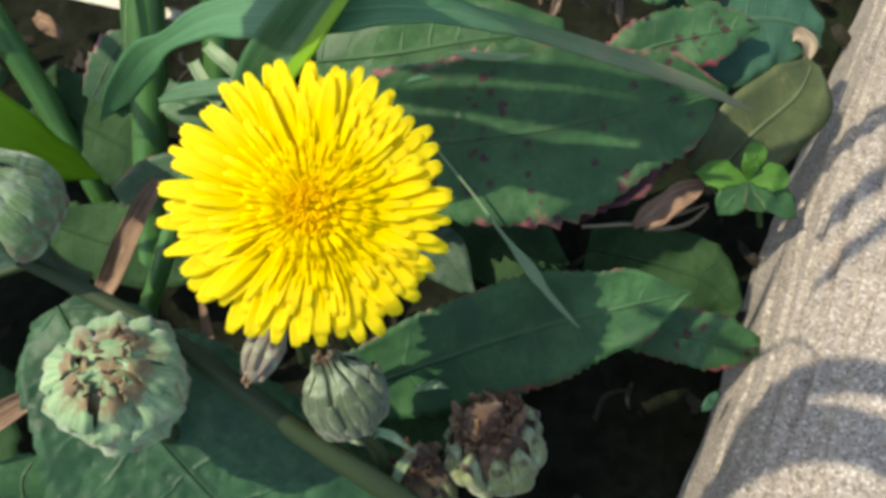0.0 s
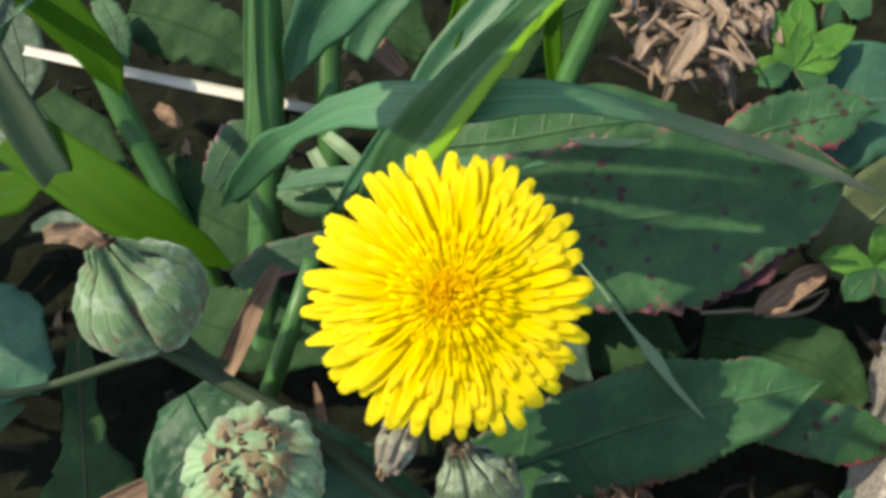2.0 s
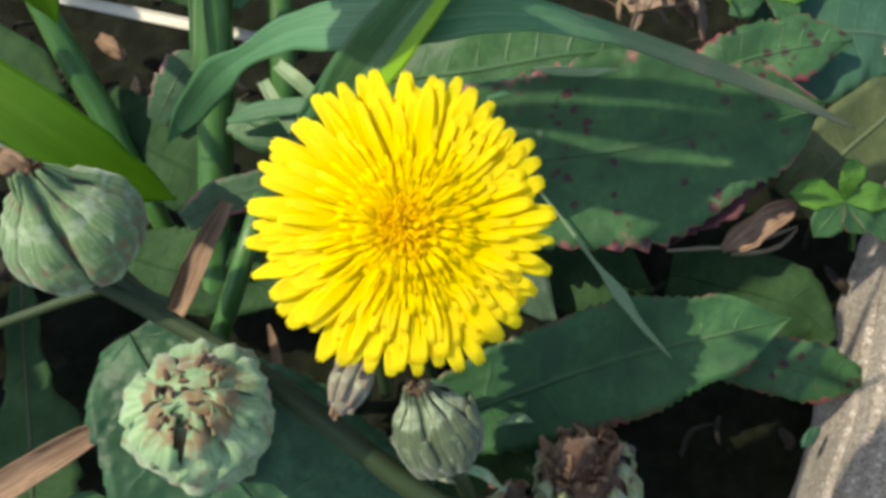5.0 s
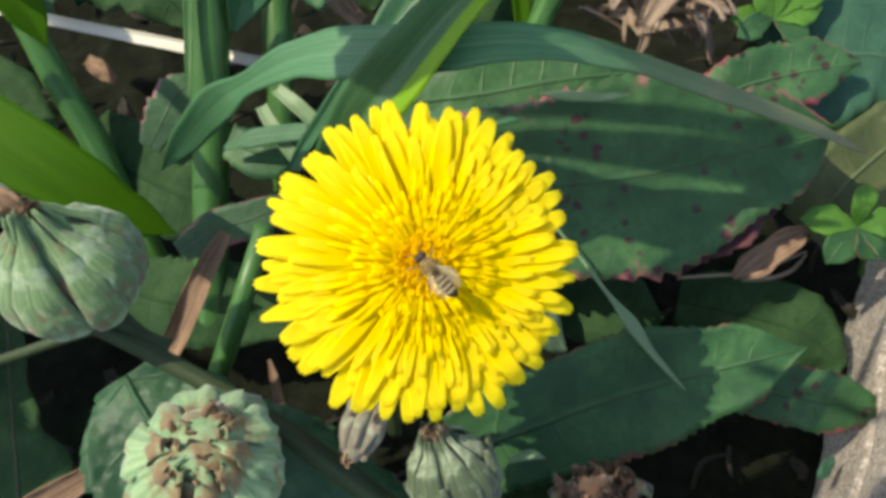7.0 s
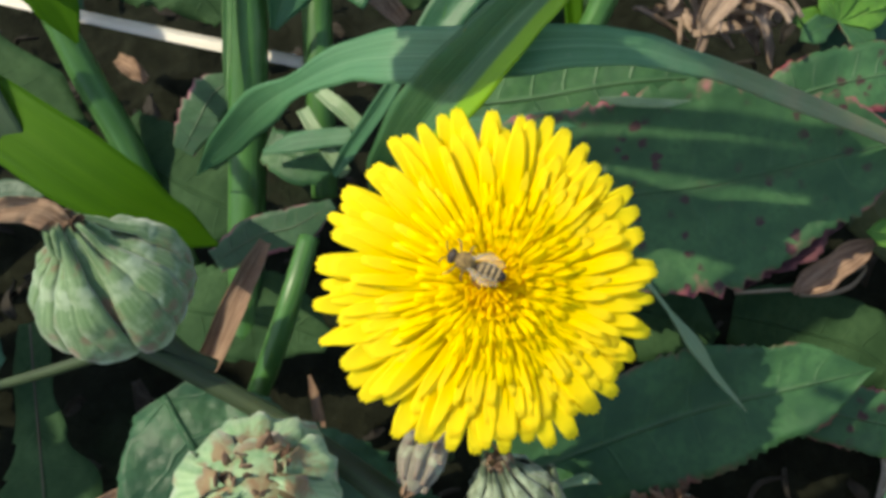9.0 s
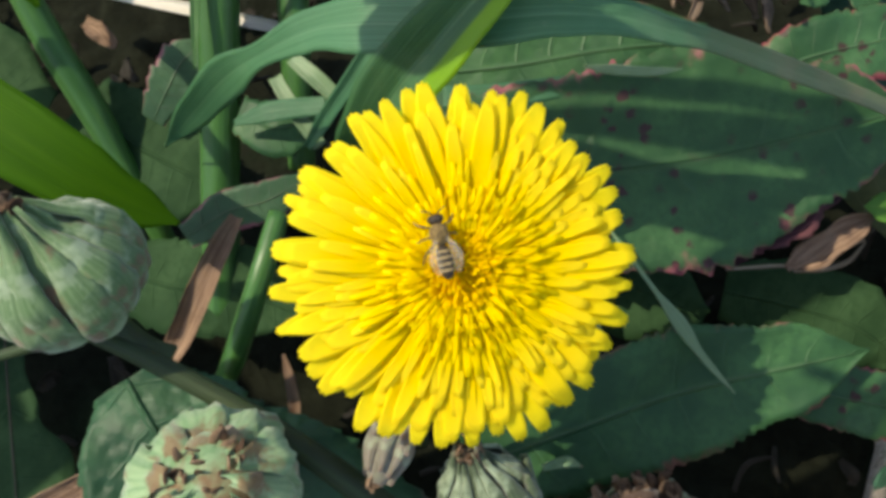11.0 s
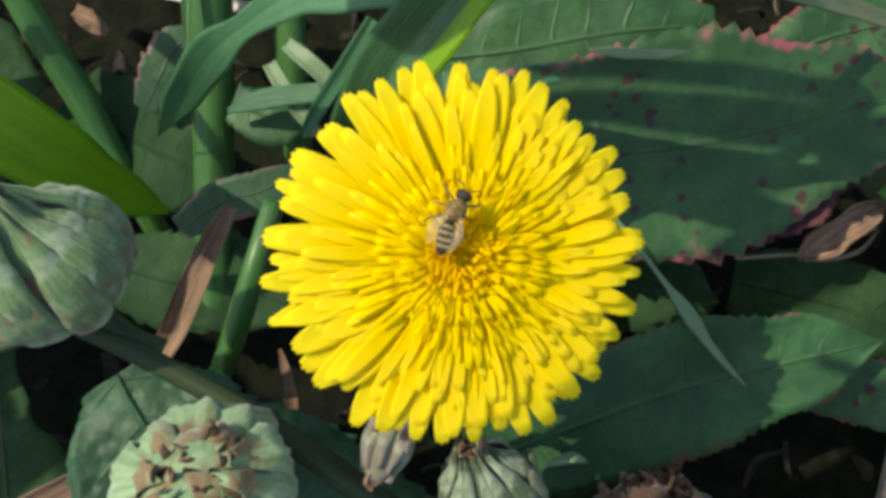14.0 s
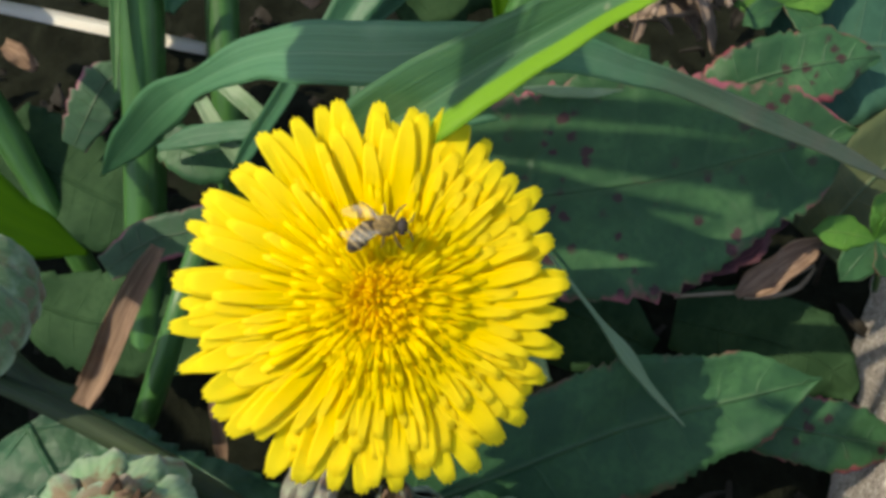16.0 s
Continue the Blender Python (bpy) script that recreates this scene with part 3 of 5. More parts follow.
    # green cup under the petals
    v, f, uv = tube_geometry([(0, 0, -11), (0, 0, -9), (0, 0, -5), (0, 0, -1.5), (0, 0, -0.4)], [1.6, 4.2, 5.2, 4.6, 3.4], 12, 18, 9, 0.03)
    piece("cup", mesh_of("cup", v, f, M_bract, uv), root, "green bract cup under the petals")
    inv = root.matrix_basis.inverted()
    stalk = [(-20.1, 60.8, 62.5), (-20.4, 62.2, 55.4), (-19.6, 62.4, 41.9), (-16.9, 56.9, 23.1), (-11.6, 45.7, 3.5)]
    pts = [tuple((inv @ (Vector(p) * 0.001)) * 1000) for p in stalk]
    tube("stalk", M_stalk, pts, [1.5, 1.35, 1.4, 1.6, 1.9], "ribbed brownish green stalk", parent=root, nu=24)
    return root


flower = build_flower()


# ---------------------------------------------------------------- buds
ROUND = (0.3, 0.82, 1.0, 0.97, 0.8, 0.42, 0.22)
ONION = (0.45, 0.9, 1.0, 0.93, 0.68, 0.34, 0.15)
SQUAT = (0.5, 0.9, 1.0, 1.0, 0.93, 0.7, 0.36)


def bud_profile(u, length, radius, shape):
    """Radius and height of a bud's outer surface, u from base to tip."""
    return radius * value_at(shape, u), length * u


def bract_mesh(name, length, radius, shape, width, material, seed, lift=0.0, top=1.0, flare=0.0, ridge=0.45, lump=0.0):
    """One bract that hugs the bud from its base towards its tip."""
    rnd = random.Random(seed)
    nu, nv = 16, 6
    verts, uvs = [], []
    wob, curl = rnd.uniform(0, 6), rnd.uniform(-0.12, 0.12)
    for layer in (0.0, -0.45):
        for i in range(nu + 1):
            u = i / nu
            r, h = bud_profile(0.03 + u * top * 0.95, length, radius, shape)
            r += lift + layer + flare * max(0, u - 0.6) ** 2 * 10
            half = width * value_at([0.75, 1.0, 0.92, 0.72, 0.42], u)
            for j in range(nv + 1):
                v = 2 * j / nv - 1
                a = v * half + curl * u * u
                rr = r + ridge * (1 - v * v) + 0.18 * math.sin(u * 9 + wob + v)
                if lump:
                    rr += lump * noise.noise(Vector((rr * math.cos(a), rr * math.sin(a) + 9 * seed, h)) * 0.42) * (0.4 + u)
                verts.append(Vector((rr * math.cos(a), rr * math.sin(a), h)) * 0.001)
                uvs.append((u, (v + 1) / 2))
    row, m = nv + 1, (nu + 1) * (nv + 1)
    faces = []
    for i in range(nu):
        for j in range(nv):
            a = i * row + j
            faces.append((a, a + 1, a + row + 1, a + row))
            faces.append((m + a, m + a + row, m + a + row + 1, m + a + 1))
    for i in range(nu):
        a = i * row
        faces.append((a, a + row, m + a + row, m + a))
        a += nv
        faces.append((a + row, a, m + a, m + a + row))
    for j in range(nv):
        a = nu * row + j
        faces.append((a, a + 1, m + a + 1, m + a))
    return mesh_of(name, verts, faces, material, uvs)


def build_bud(label, base, tip, radius, material, shape=ROUND, bracts=13, stalk=None, wither=15, seed=1, open_tip=0.0, stalk_r=1.4,
              wither_len=4.0, flare=0.0, width=0.36, short=9, short_lift=0.6, ridge=0.45, core=None, spread=0.34, curl=1.2, floret=0.7, lump=0.0):
    base, tip = Vector(base), Vector(tip)
    length = (tip - base).length
    root = thing("flower_bud", label, "flower bud", frame_of(base, tip - base), "buds of the weed")
    rnd = random.Random(seed)
    pts = [(0, 0, length * (0.02 + 0.155 * k)) for k in range(7)]
    rad = [0.92 * radius * shape[0]] + [0.93 * radius * q for q in shape[1:]]
    v, f, uv = tube_geometry(pts, rad, 18, 28, 9, 0.02, seed, 0.02)
    piece("body", mesh_of("body", v, f, core or material, uv), root)
    inner = [bract_mesh("bract", length, radius, shape, width, material, seed + k, 0.0, 1.0 - open_tip, flare, ridge, lump) for k in range(4)]
    outer = [bract_mesh("bract", length, radius, shape, width * 0.8, material, seed + 9 + k, short_lift, 0.5) for k in range(2)]
    for k in range(bracts):
        piece("bract", inner[k % 4], root, at=Matrix.Rotation(2 * math.pi * k / bracts + rnd.uniform(-0.09, 0.09), 4, "Z")
              @ Matrix.Diagonal((1 + rnd.uniform(-0.03, 0.05),) * 2 + (1 + rnd.uniform(-0.08, 0.05), 1)))
    for k in range(short):
        piece("bract", outer[k % 2], root, at=Matrix.Rotation(2 * math.pi * (k + 0.4) / short, 4, "Z")
              @ Matrix.Diagonal((1, 1, 1 + rnd.uniform(-0.25, 0.3), 1)))
    # dry remains of the florets at the tip
    for k in range(wither):
        th, r = rnd.uniform(0, 6.28), radius * spread * math.sqrt(rnd.random())
        d = Vector((math.cos(th), math.sin(th), 0))
        z0 = length * (0.9 - 0.3 * open_tip) - 0.14 * r * r / radius
        out = Vector((rnd.uniform(-1, 1), rnd.uniform(-1, 1), 0)) * wither_len * 0.45
        p = [d * r * 0.8 + Vector((0, 0, z0 - 1)), d * r + Vector((0, 0, z0 + wither_len * 0.35)) + out * 0.3,
             d * r * 1.1 + out + Vector((0, 0, z0 + wither_len * rnd.uniform(0.3, 0.9)))]
        v, f, uv = sheet_geometry(p, [floret * 0.7, floret, floret * 0.4], up=tuple(d), twists=(0, rnd.uniform(-80, 80)), curl=curl, nu=7, nv=4, seed=k, thick=0.15)
        piece("withered_floret", mesh_of("withered_floret", v, f, M_wither if rnd.random() < 0.7 else M_wither_dark, uv), root)
    if stalk:
        inv = root.matrix_basis.inverted()
        sp = [(0, 0, 0.6)] + [tuple((inv @ (Vector(p) * 0.001)) * 1000) for p in stalk]
        tube("stalk", M_stalk, sp, [stalk_r * 1.15, stalk_r, stalk_r, stalk_r * 1.1], parent=root, nu=20)
    return root


# spent bud with a wide brown opening
build_bud("pale green spent flower bud with brown wilted middle", (-43.0, 36.0, 53.0), (-41.2, 35.3, 69.6), 8.0, M_bract_open, SQUAT, 10,
          [(-41.5, 34.5, 42.9), (-43.1, 36.5, 25.8)], 30, 3, 0.0, 1.6, 2.4, width=0.52, short=0, ridge=0.42, core=M_bract_open, spread=0.5, floret=0.5, lump=2.0, curl=0.7)
# onion-shaped bud with a pinched dry tip
build_bud("pale grey-green closed bud pinched at its dry tip", (-57.2, 55.0, 64.9), (-60.6, 58.0, 81.6), 8.0, M_bract, ONION, 13,
          [(-53.1, 51.8, 61.4), (-49.9, 50.7, 59.4)], 7, 5, 0.0, 1.5, 3.0, width=0.31, short=0, ridge=0.6, spread=0.14, floret=0.9, lump=0.5)
# striped bud under the flower
build_bud("closed striped green bud with a brown tip", (-11.9, 34.0, 44.9), (-16.7, 41.9, 55.9), 5.6, M_bract_striped, ROUND, 15,
          [(-10.1, 33.1, 35.4), (-8.9, 31.4, 23.2)], 16, 11, 0.0, 1.2, 2.4, width=0.26, short=9, short_lift=0.3)
# withered bud
build_bud("withered bud with curled brown and yellowish bracts", (10.4, 33.9, 18.8), (7.0, 40.2, 33.0), 7.6, M_bract_old, SQUAT, 11,
          [(12.0, 31.4, 9.5), (13.1, 25.4, -2.7)], 64, 17, 0.22, 1.4, 3.6, 0.05, width=0.36, short=0, ridge=0.6, core=M_core, spread=0.8, lump=1.4, floret=1.3, curl=1.5)
build_bud("small dark withered bud", (-1.4, 28.4, 14.8), (-4.6, 34.9, 28.4), 4.6, M_bract_old, SQUAT, 8,
          [(0.6, 24.7, 8.2), (1.7, 21.3, -2.6)], 34, 23, 0.3, 1.0, 3.2, 0.04, width=0.3, short=0, ridge=0.6, core=M_core, spread=0.85, floret=1.0, curl=1.5)
# young nodding bud
build_bud("small fuzzy nodding young bud", (-23.8, 46.1, 55.9), (-26.6, 37.2, 55.7), 2.3, M_bract_fuzzy, SQUAT, 8,
          [(-23.1, 48.1, 54.7), (-22.6, 49.4, 48.6), (-22.2, 46.9, 38.2)], 3, 29, 0.1, 0.9, 2.0, width=0.4, short=4)

# ---------------------------------------------------------------- thick branching stalk
weed = thing("flowering_weed", "brownish green stalks of the flowering weed", "weed", Matrix.Translation(Vector((4.4, 22.2, 18.3)) * 0.001))
tube("main_stalk", M_stalk, [(-64.1, 54.0, 66.9), (-56.0, 51.5, 63.3), (-48.3, 48.6, 59.5), (-38.4, 43.8, 55.8), (-28.6, 38.1, 50.5), (-18.7, 32.4, 42.9), (-5.6, 26.1, 31.6), (4.4, 22.2, 18.3)],
     [1.0, 1.1, 1.25, 1.45, 1.7, 1.85, 2.0, 2.2], "thick ribbed stalk", parent=weed, placed=True, nu=60, ribs=6, rib=0.05, wobble=0.03)
tube("side_stalk", M_stem_green, [(-58.7, 57.9, 14.6), (-52.1, 57.7, 30.3), (-49.2, 57.9, 37.2), (-46.6, 62.5, 41.9), (-44.2, 67.9, 46.3), (-42.2, 76.2, 48.2)],
     [1.6, 1.6, 1.7, 1.7, 1.6, 1.5], "pale green upright stalk", parent=weed, placed=True, nu=24)
for pts, w in (([(-15.1, 34.9, 38.6), (-12.2, 33.7, 41.3), (-9.8, 33.6, 42.4)], 1.2), ([(-8.5, 28.5, 28.4), (-6.2, 32.0, 32.5), (-3.5, 34.8, 35.1)], 1.0),
               ([(-4.9, 46.8, 24.5), (-1.4, 47.6, 25.0), (1.1, 46.9, 24.6)], 0.9), ([(-12.3, 35.1, 41.0), (-8.0, 34.3, 40.5), (-4.7, 32.6, 37.4)], 0.8)):
    sheet("leaflet", M_bract_open, pts, [w * 0.6, w, 0.1], "small pale leaflet", "leaf", parent=weed, up=TOWARDS, curl=0.6, nu=14, nv=5, thick=0.2)

# ---------------------------------------------------------------- broad leaves
broad_leaf("broad_leaf", M_leaf_big, [(-30.9, 86.0, 40.8), (-6.5, 86.2, 42.1), (18.8, 88.7, 43.3), (39.3, 93.4, 44.7), (51.8, 96.3, 45.2)],
      [6, 14, 16.8, 10.2, 0.3], "large dark green leaf with purple flecks and a reddish toothed margin", "leaf", "rosette leaves",
      up=TOWARDS, cup=0.08, ripple=0.7, nu=120, nv=16, teeth=30, tooth=0.09, seed=3, thick=0.4)
broad_leaf("broad_leaf", M_leaf_plain, [(-15.6, 47.1, 23.5), (1.6, 52.9, 25.0), (17.3, 58.5, 24.4), (32.6, 61.3, 27.4), (44.8, 63.5, 29.3)],
      [7, 9.5, 10.5, 7.2, 0.2], "dark green lance-shaped leaf with a fine reddish margin", "leaf", "rosette leaves",
      up=TOWARDS, cup=0.1, fold=0.05, ripple=0.4, nu=110, nv=12, teeth=34, tooth=0.07, seed=4, thick=0.4)
broad_leaf("broad_leaf", M_leaf, [(28.5, 62.9, 19.5), (40.0, 60.2, 19.2), (50.4, 57.9, 19.1), (59.7, 56.9, 17.4)],
      [3, 5, 5.4, 2.5], "green leaf with purple flecks resting by the kerb", "leaf", "rosette leaves",
      up=TOWARDS, ripple=0.5, nu=60, nv=8, teeth=16, tooth=0.1, seed=5, thick=0.4)
broad_leaf("broad_leaf", M_leaf_wrinkled, [(-59.0, 52.0, 48.5), (-53.3, 44.1, 45.8), (-43.5, 34.0, 40.3), (-33.3, 24.1, 32.9), (-23.6, 14.6, 23.3)],
      [5, 11.5, 18, 21, 20], "large wrinkled dark green leaf under the buds", "leaf", "rosette leaves",
      up=TOWARDS, cup=0.06, ripple=0.6, nu=110, nv=16, teeth=26, tooth=0.06, seed=6, thick=0.4)
broad_leaf("broad_leaf", M_leaf_grey, [(-5.2, 77.1, 29.3), (-0.4, 71.9, 27.7), (5.3, 64.8, 25.1)], [3, 5, 1.0],
      "small pale green leaf below the flower", "leaf", "rosette leaves", up=TOWARDS, nu=30, nv=6, seed=8)
broad_leaf("broad_leaf", M_leaf_blue, [(45.7, 115.8, 38.6), (56.1, 117.1, 40.4), (66.5, 118.3, 39.9), (77.4, 118.6, 35.5)], [9, 13, 11, 3],
      "smooth blue-green leaf beside the kerb", "leaf", "rosette leaves", up=TOWARDS, ripple=0.5, nu=50, nv=10, seed=9, thick=0.4)
broad_leaf("broad_leaf", M_leaf_olive, [(53.1, 90.0, 22.6), (61.5, 97.9, 29.1), (70.5, 104.9, 32.8), (74.7, 112.2, 34.4)], [6, 9, 8, 2],
      "olive yellowing leaf with a pale rib", "leaf", "rosette leaves", up=TOWARDS, cup=0.15, nu=40, nv=8, seed=10, thick=0.4)
broad_leaf("broad_leaf", M_leaf, [(32.5, 107.2, 38.5), (39.7, 109.2, 41.9), (50.3, 110.9, 43.9), (60.9, 112.8, 43.7)], [4, 6, 6, 1],
      "flecked grey-green leaf under the clover", "leaf", "rosette leaves", up=TOWARDS, ripple=0.5, nu=60, nv=8, teeth=12, tooth=0.12, seed=12)
broad_leaf("broad_leaf", M_leaf_plain, [(-24.3, 106.8, 40.6), (-9.0, 106.9, 42.9), (7.0, 108.6, 44.9), (23.1, 110.2, 44.7)], [6, 8, 8, 3],
      "green leaf in the shade of the grass", "leaf", "rosette leaves", up=TOWARDS, ripple=0.5, nu=50, nv=8, seed=13)

broad_leaf("broad_leaf", M_leaf_shaded, [(-16.0, 84.9, 24.4), (-2.7, 82.5, 24.2), (12.7, 77.1, 22.5), (23.9, 72.7, 19.1)], [6, 9, 9, 2],
      "shade-painted green leaf deep under the flower", "leaf", "rosette leaves", up=TOWARDS, ripple=0.5, nu=50, nv=8, seed=16)
broad_leaf("broad_leaf", M_leaf_shaded, [(-81.5, 106.9, 33.8), (-73.2, 100.3, 31.4), (-62.7, 94.8, 29.6), (-54.2, 91.4, 26.7)], [6, 9, 8, 2],
      "shade-painted green leaf low among the grass stems", "leaf", "rosette leaves", up=TOWARDS, ripple=0.5, nu=50, nv=8, teeth=9, tooth=0.1, seed=17)
broad_leaf("broad_leaf", M_leaf_shaded, [(-76.1, 81.0, 22.3), (-65.7, 77.6, 21.7), (-53.5, 76.6, 21.1), (-42.7, 73.2, 18.2)], [5, 8, 8, 2],
      "shade-painted green leaf beneath the brown one", "leaf", "rosette leaves", up=TOWARDS, ripple=0.5, nu=50, nv=8, teeth=9, tooth=0.1, seed=18)
broad_leaf("broad_leaf", M_leaf_shaded, [(-24.0, 34.5, 4.4), (-13.1, 39.7, 9.4), (-2.5, 45.0, 13.4), (8.0, 49.0, 14.4)], [5, 8, 7, 1],
      "shade-painted green leaf behind the striped bud", "leaf", "rosette leaves", up=TOWARDS, ripple=0.5, nu=50, nv=8, teeth=9, tooth=0.08, seed=19)

broad_leaf("broad_leaf", M_leaf_shaded, [(-90.0, 140.7, 47.3), (-80.7, 137.5, 46.7), (-70.3, 133.2, 45.6), (-63.1, 127.3, 41.3)], [5, 8, 7, 2],
      "shade-painted leaf deep under the white straw", "leaf", "rosette leaves", up=TOWARDS, ripple=0.6, nu=40, nv=8, teeth=8, tooth=0.15, seed=33)
broad_leaf("broad_leaf", M_leaf_shaded, [(-56.3, 137.8, 45.7), (-46.4, 139.0, 47.5), (-34.2, 135.8, 46.9), (-24.8, 129.9, 42.7)], [5, 8, 8, 2],
      "shade-painted leaf deep behind the stems", "leaf", "rosette leaves", up=TOWARDS, ripple=0.6, nu=40, nv=8, teeth=8, tooth=0.15, seed=34)
broad_leaf("broad_leaf", M_leaf_shaded, [(-17.8, 127.4, 40.2), (-8.4, 131.8, 43.7), (0.9, 135.9, 45.9), (10.4, 140.8, 47.3)], [5, 8, 8, 2],
      "shade-painted leaf behind the slender grass", "leaf", "rosette leaves", up=TOWARDS, ripple=0.6, nu=40, nv=8, teeth=8, tooth=0.15, seed=35)
broad_leaf("broad_leaf", M_leaf_shaded, [(29.5, 79.9, 15.0), (39.7, 77.4, 14.8), (50.8, 73.9, 14.0), (60.3, 68.3, 9.9)], [5, 8, 8, 2],
      "shade-painted leaf below the seedling", "leaf", "rosette leaves", up=TOWARDS, ripple=0.5, nu=50, nv=8, teeth=10, tooth=0.08, seed=15)

# left side leaves
broad_leaf("broad_leaf", M_leaf_blue, [(-132.0, 78.4, 36.8), (-116.9, 71.9, 33.3), (-103.3, 67.4, 30.9), (-93.8, 63.3, 27.6)], [8, 13, 12, 3],
      "broad pale blue-green leaf half in shade", "leaf", "rosette leaves", up=TOWARDS, ripple=0.6, nu=60, nv=10, teeth=10, tooth=0.08, seed=21)
broad_leaf("broad_leaf", M_leaf_plain, [(-121.7, 55.6, 17.9), (-111.0, 57.3, 19.9), (-100.1, 60.7, 21.7)], [6, 5, 0.5],
      "dark green toothed leaf near the soil", "leaf", "rosette leaves", up=TOWARDS, nu=40, nv=8, teeth=10, tooth=0.12, seed=22)
broad_leaf("broad_leaf", M_leaf_shaded, [(-100.6, 81.1, 10.0), (-95.2, 68.0, 13.0), (-89.9, 56.0, 16.0), (-86.2, 45.9, 17.0), (-84.0, 37.0, 16.0), (-82.3, 26.1, 13.0)], [2, 3.6, 4.4, 8.5, 8.0, 9.0],
      "shade-painted green lobed leaf with a reddish rib", "leaf", "rosette leaves", rib=M_rib_red, up=TOWARDS, ripple=0.4, nu=70, nv=8, teeth=5, tooth=0.22, seed=23)
broad_leaf("broad_leaf", M_leaf_plain, [(-73.1, 23.9, 10.0), (-72.6, 28.4, 16.0), (-72.3, 32.2, 20.0), (-70.2, 35.9, 21.0)], [7, 7.5, 5, 1.5],
      "bright green toothed leaf beside the dry blade", "leaf", "rosette leaves", up=TOWARDS, nu=40, nv=8, teeth=9, tooth=0.2, seed=36)
tube("leaf_stalk", M_stalk, [(-98.8, 57.5, 34.0), (-87.3, 56.4, 40.0), (-76.8, 56.2, 46.0), (-67.5, 56.5, 51.0), (-58.5, 56.5, 56.0)], [0.7, 0.7, 0.8, 0.8, 0.9], "green leaf stalk passing under the bud", "leaf stalk", nu=30)
broad_leaf("broad_leaf", M_leaf_grey, [(-118.8, 148.7, 53.8), (-114.2, 136.5, 48.5), (-111.1, 127.7, 43.7), (-110.1, 121.1, 40.3)], [4, 5.5, 5, 1],
      "grey-green mottled leaf with a reddish rim", "leaf", "rosette leaves", up=TOWARDS, nu=40, nv=8, seed=24)
broad_leaf("broad_leaf", M_leaf_grey, [(-127.9, 107.7, 50.1), (-115.9, 102.6, 47.4), (-106.7, 100.6, 46.3), (-100.3, 98.1, 45.0)], [8, 8, 6, 1],
      "grey-green leaf with a pink withering margin", "leaf", "rosette leaves", up=TOWARDS, nu=50, nv=8, teeth=12, tooth=0.12, seed=25)
broad_leaf("broad_leaf", M_grass_bright, [(-117.9, 90.2, 47.6), (-105.8, 89.2, 49.3), (-97.7, 89.2, 50.5), (-91.5, 89.9, 52.0)], [4, 4.6, 4, 0.6],
      "yellow-green sunlit leaf below the bent blade", "leaf", "rosette leaves", up=TOWARDS, nu=40, nv=8, seed=26)
broad_leaf("broad_leaf", M_leaf_grey, [(-84.9, 75.0, 59.9), (-79.9, 75.2, 61.2), (-75.1, 75.0, 61.0)], [0.6, 1.9, 0.3],
      "tiny pale green leaf behind the bud", "leaf", "rosette leaves", up=TOWARDS, nu=24, nv=6, seed=27)
broad_leaf("broad_leaf", M_leaf_pink, [(-67.4, 100.4, 37.2), (-64.1, 104.1, 41.4), (-61.9, 107.6, 43.3), (-58.1, 110.6, 44.8)], [2, 3.6, 3.6, 1],
      "small toothed leaf with a pink blotch", "leaf", "rosette leaves", up=TOWARDS, nu=50, nv=8, teeth=6, tooth=0.16, seed=28)
broad_leaf("broad_leaf", M_leaf_pink, [(-59.4, 79.6, 35.2), (-52.4, 82.7, 38.0), (-46.6, 84.1, 38.7), (-40.5, 87.9, 39.6)], [2, 3.4, 3.2, 1],
      "small leaf with a pink margin behind the grass", "leaf", "rosette leaves", up=TOWARDS, nu=50, nv=8, teeth=6, tooth=0.1, seed=29)
broad_leaf("broad_leaf", M_leaf_plain, [(-52.3, 98.9, 40.9), (-45.5, 96.3, 40.6), (-37.9, 99.1, 42.1)], [3, 4.6, 1],
      "green leaf between the grass stems", "leaf", "rosette leaves", up=TOWARDS, nu=40, nv=8, teeth=6, tooth=0.15, seed=30)
broad_leaf("broad_leaf", M_leaf_plain, [(-93.6, 138.1, 52.7), (-89.8, 131.8, 50.5), (-88.2, 124.3, 46.5)], [2, 3.4, 2],
      "small toothed leaf above the white straw", "leaf", "rosette leaves", up=TOWARDS, nu=40, nv=8, teeth=8, tooth=0.2, seed=31)
broad_leaf("broad_leaf", M_leaf_shaded, [(-103.8, 116.1, 45.5), (-94.4, 106.1, 41.3), (-85.3, 101.6, 37.8)], [5, 9, 4],
      "shade-painted green leaf behind the straw", "leaf", "rosette leaves", up=TOWARDS, nu=40, nv=8, seed=32)

# ---------------------------------------------------------------- grass
plant = tuft("blue-green grass with an arching blade and a sheathed stem", (-57.9, 74.8, 16.7))
tube("stem", M_stem_green, [(-57.9, 74.8, 16.7), (-57.0, 88.6, 28.7), (-56.0, 104.1, 41.4), (-55.3, 116.1, 52.3), (-55.0, 127.7, 63.0), (-54.7, 136.8, 71.3)],
     [3.0, 3.2, 3.3, 3.4, 3.3, 3.2], "upright stem with its sheath", parent=plant, placed=True, nu=40, ribs=5, rib=0.06)
sheet("sheath", M_stem_green, [(-57.7, 101.9, 48.2), (-57.4, 109.3, 53.3), (-56.9, 117.4, 59.8), (-56.3, 127.4, 68.5)], [0.2, 0.8, 1.0, 1.0], "pale edge of the sheath",
      "grass", parent=plant, up=TOWARDS, curl=0.8, nu=24, nv=5, thick=0.25)
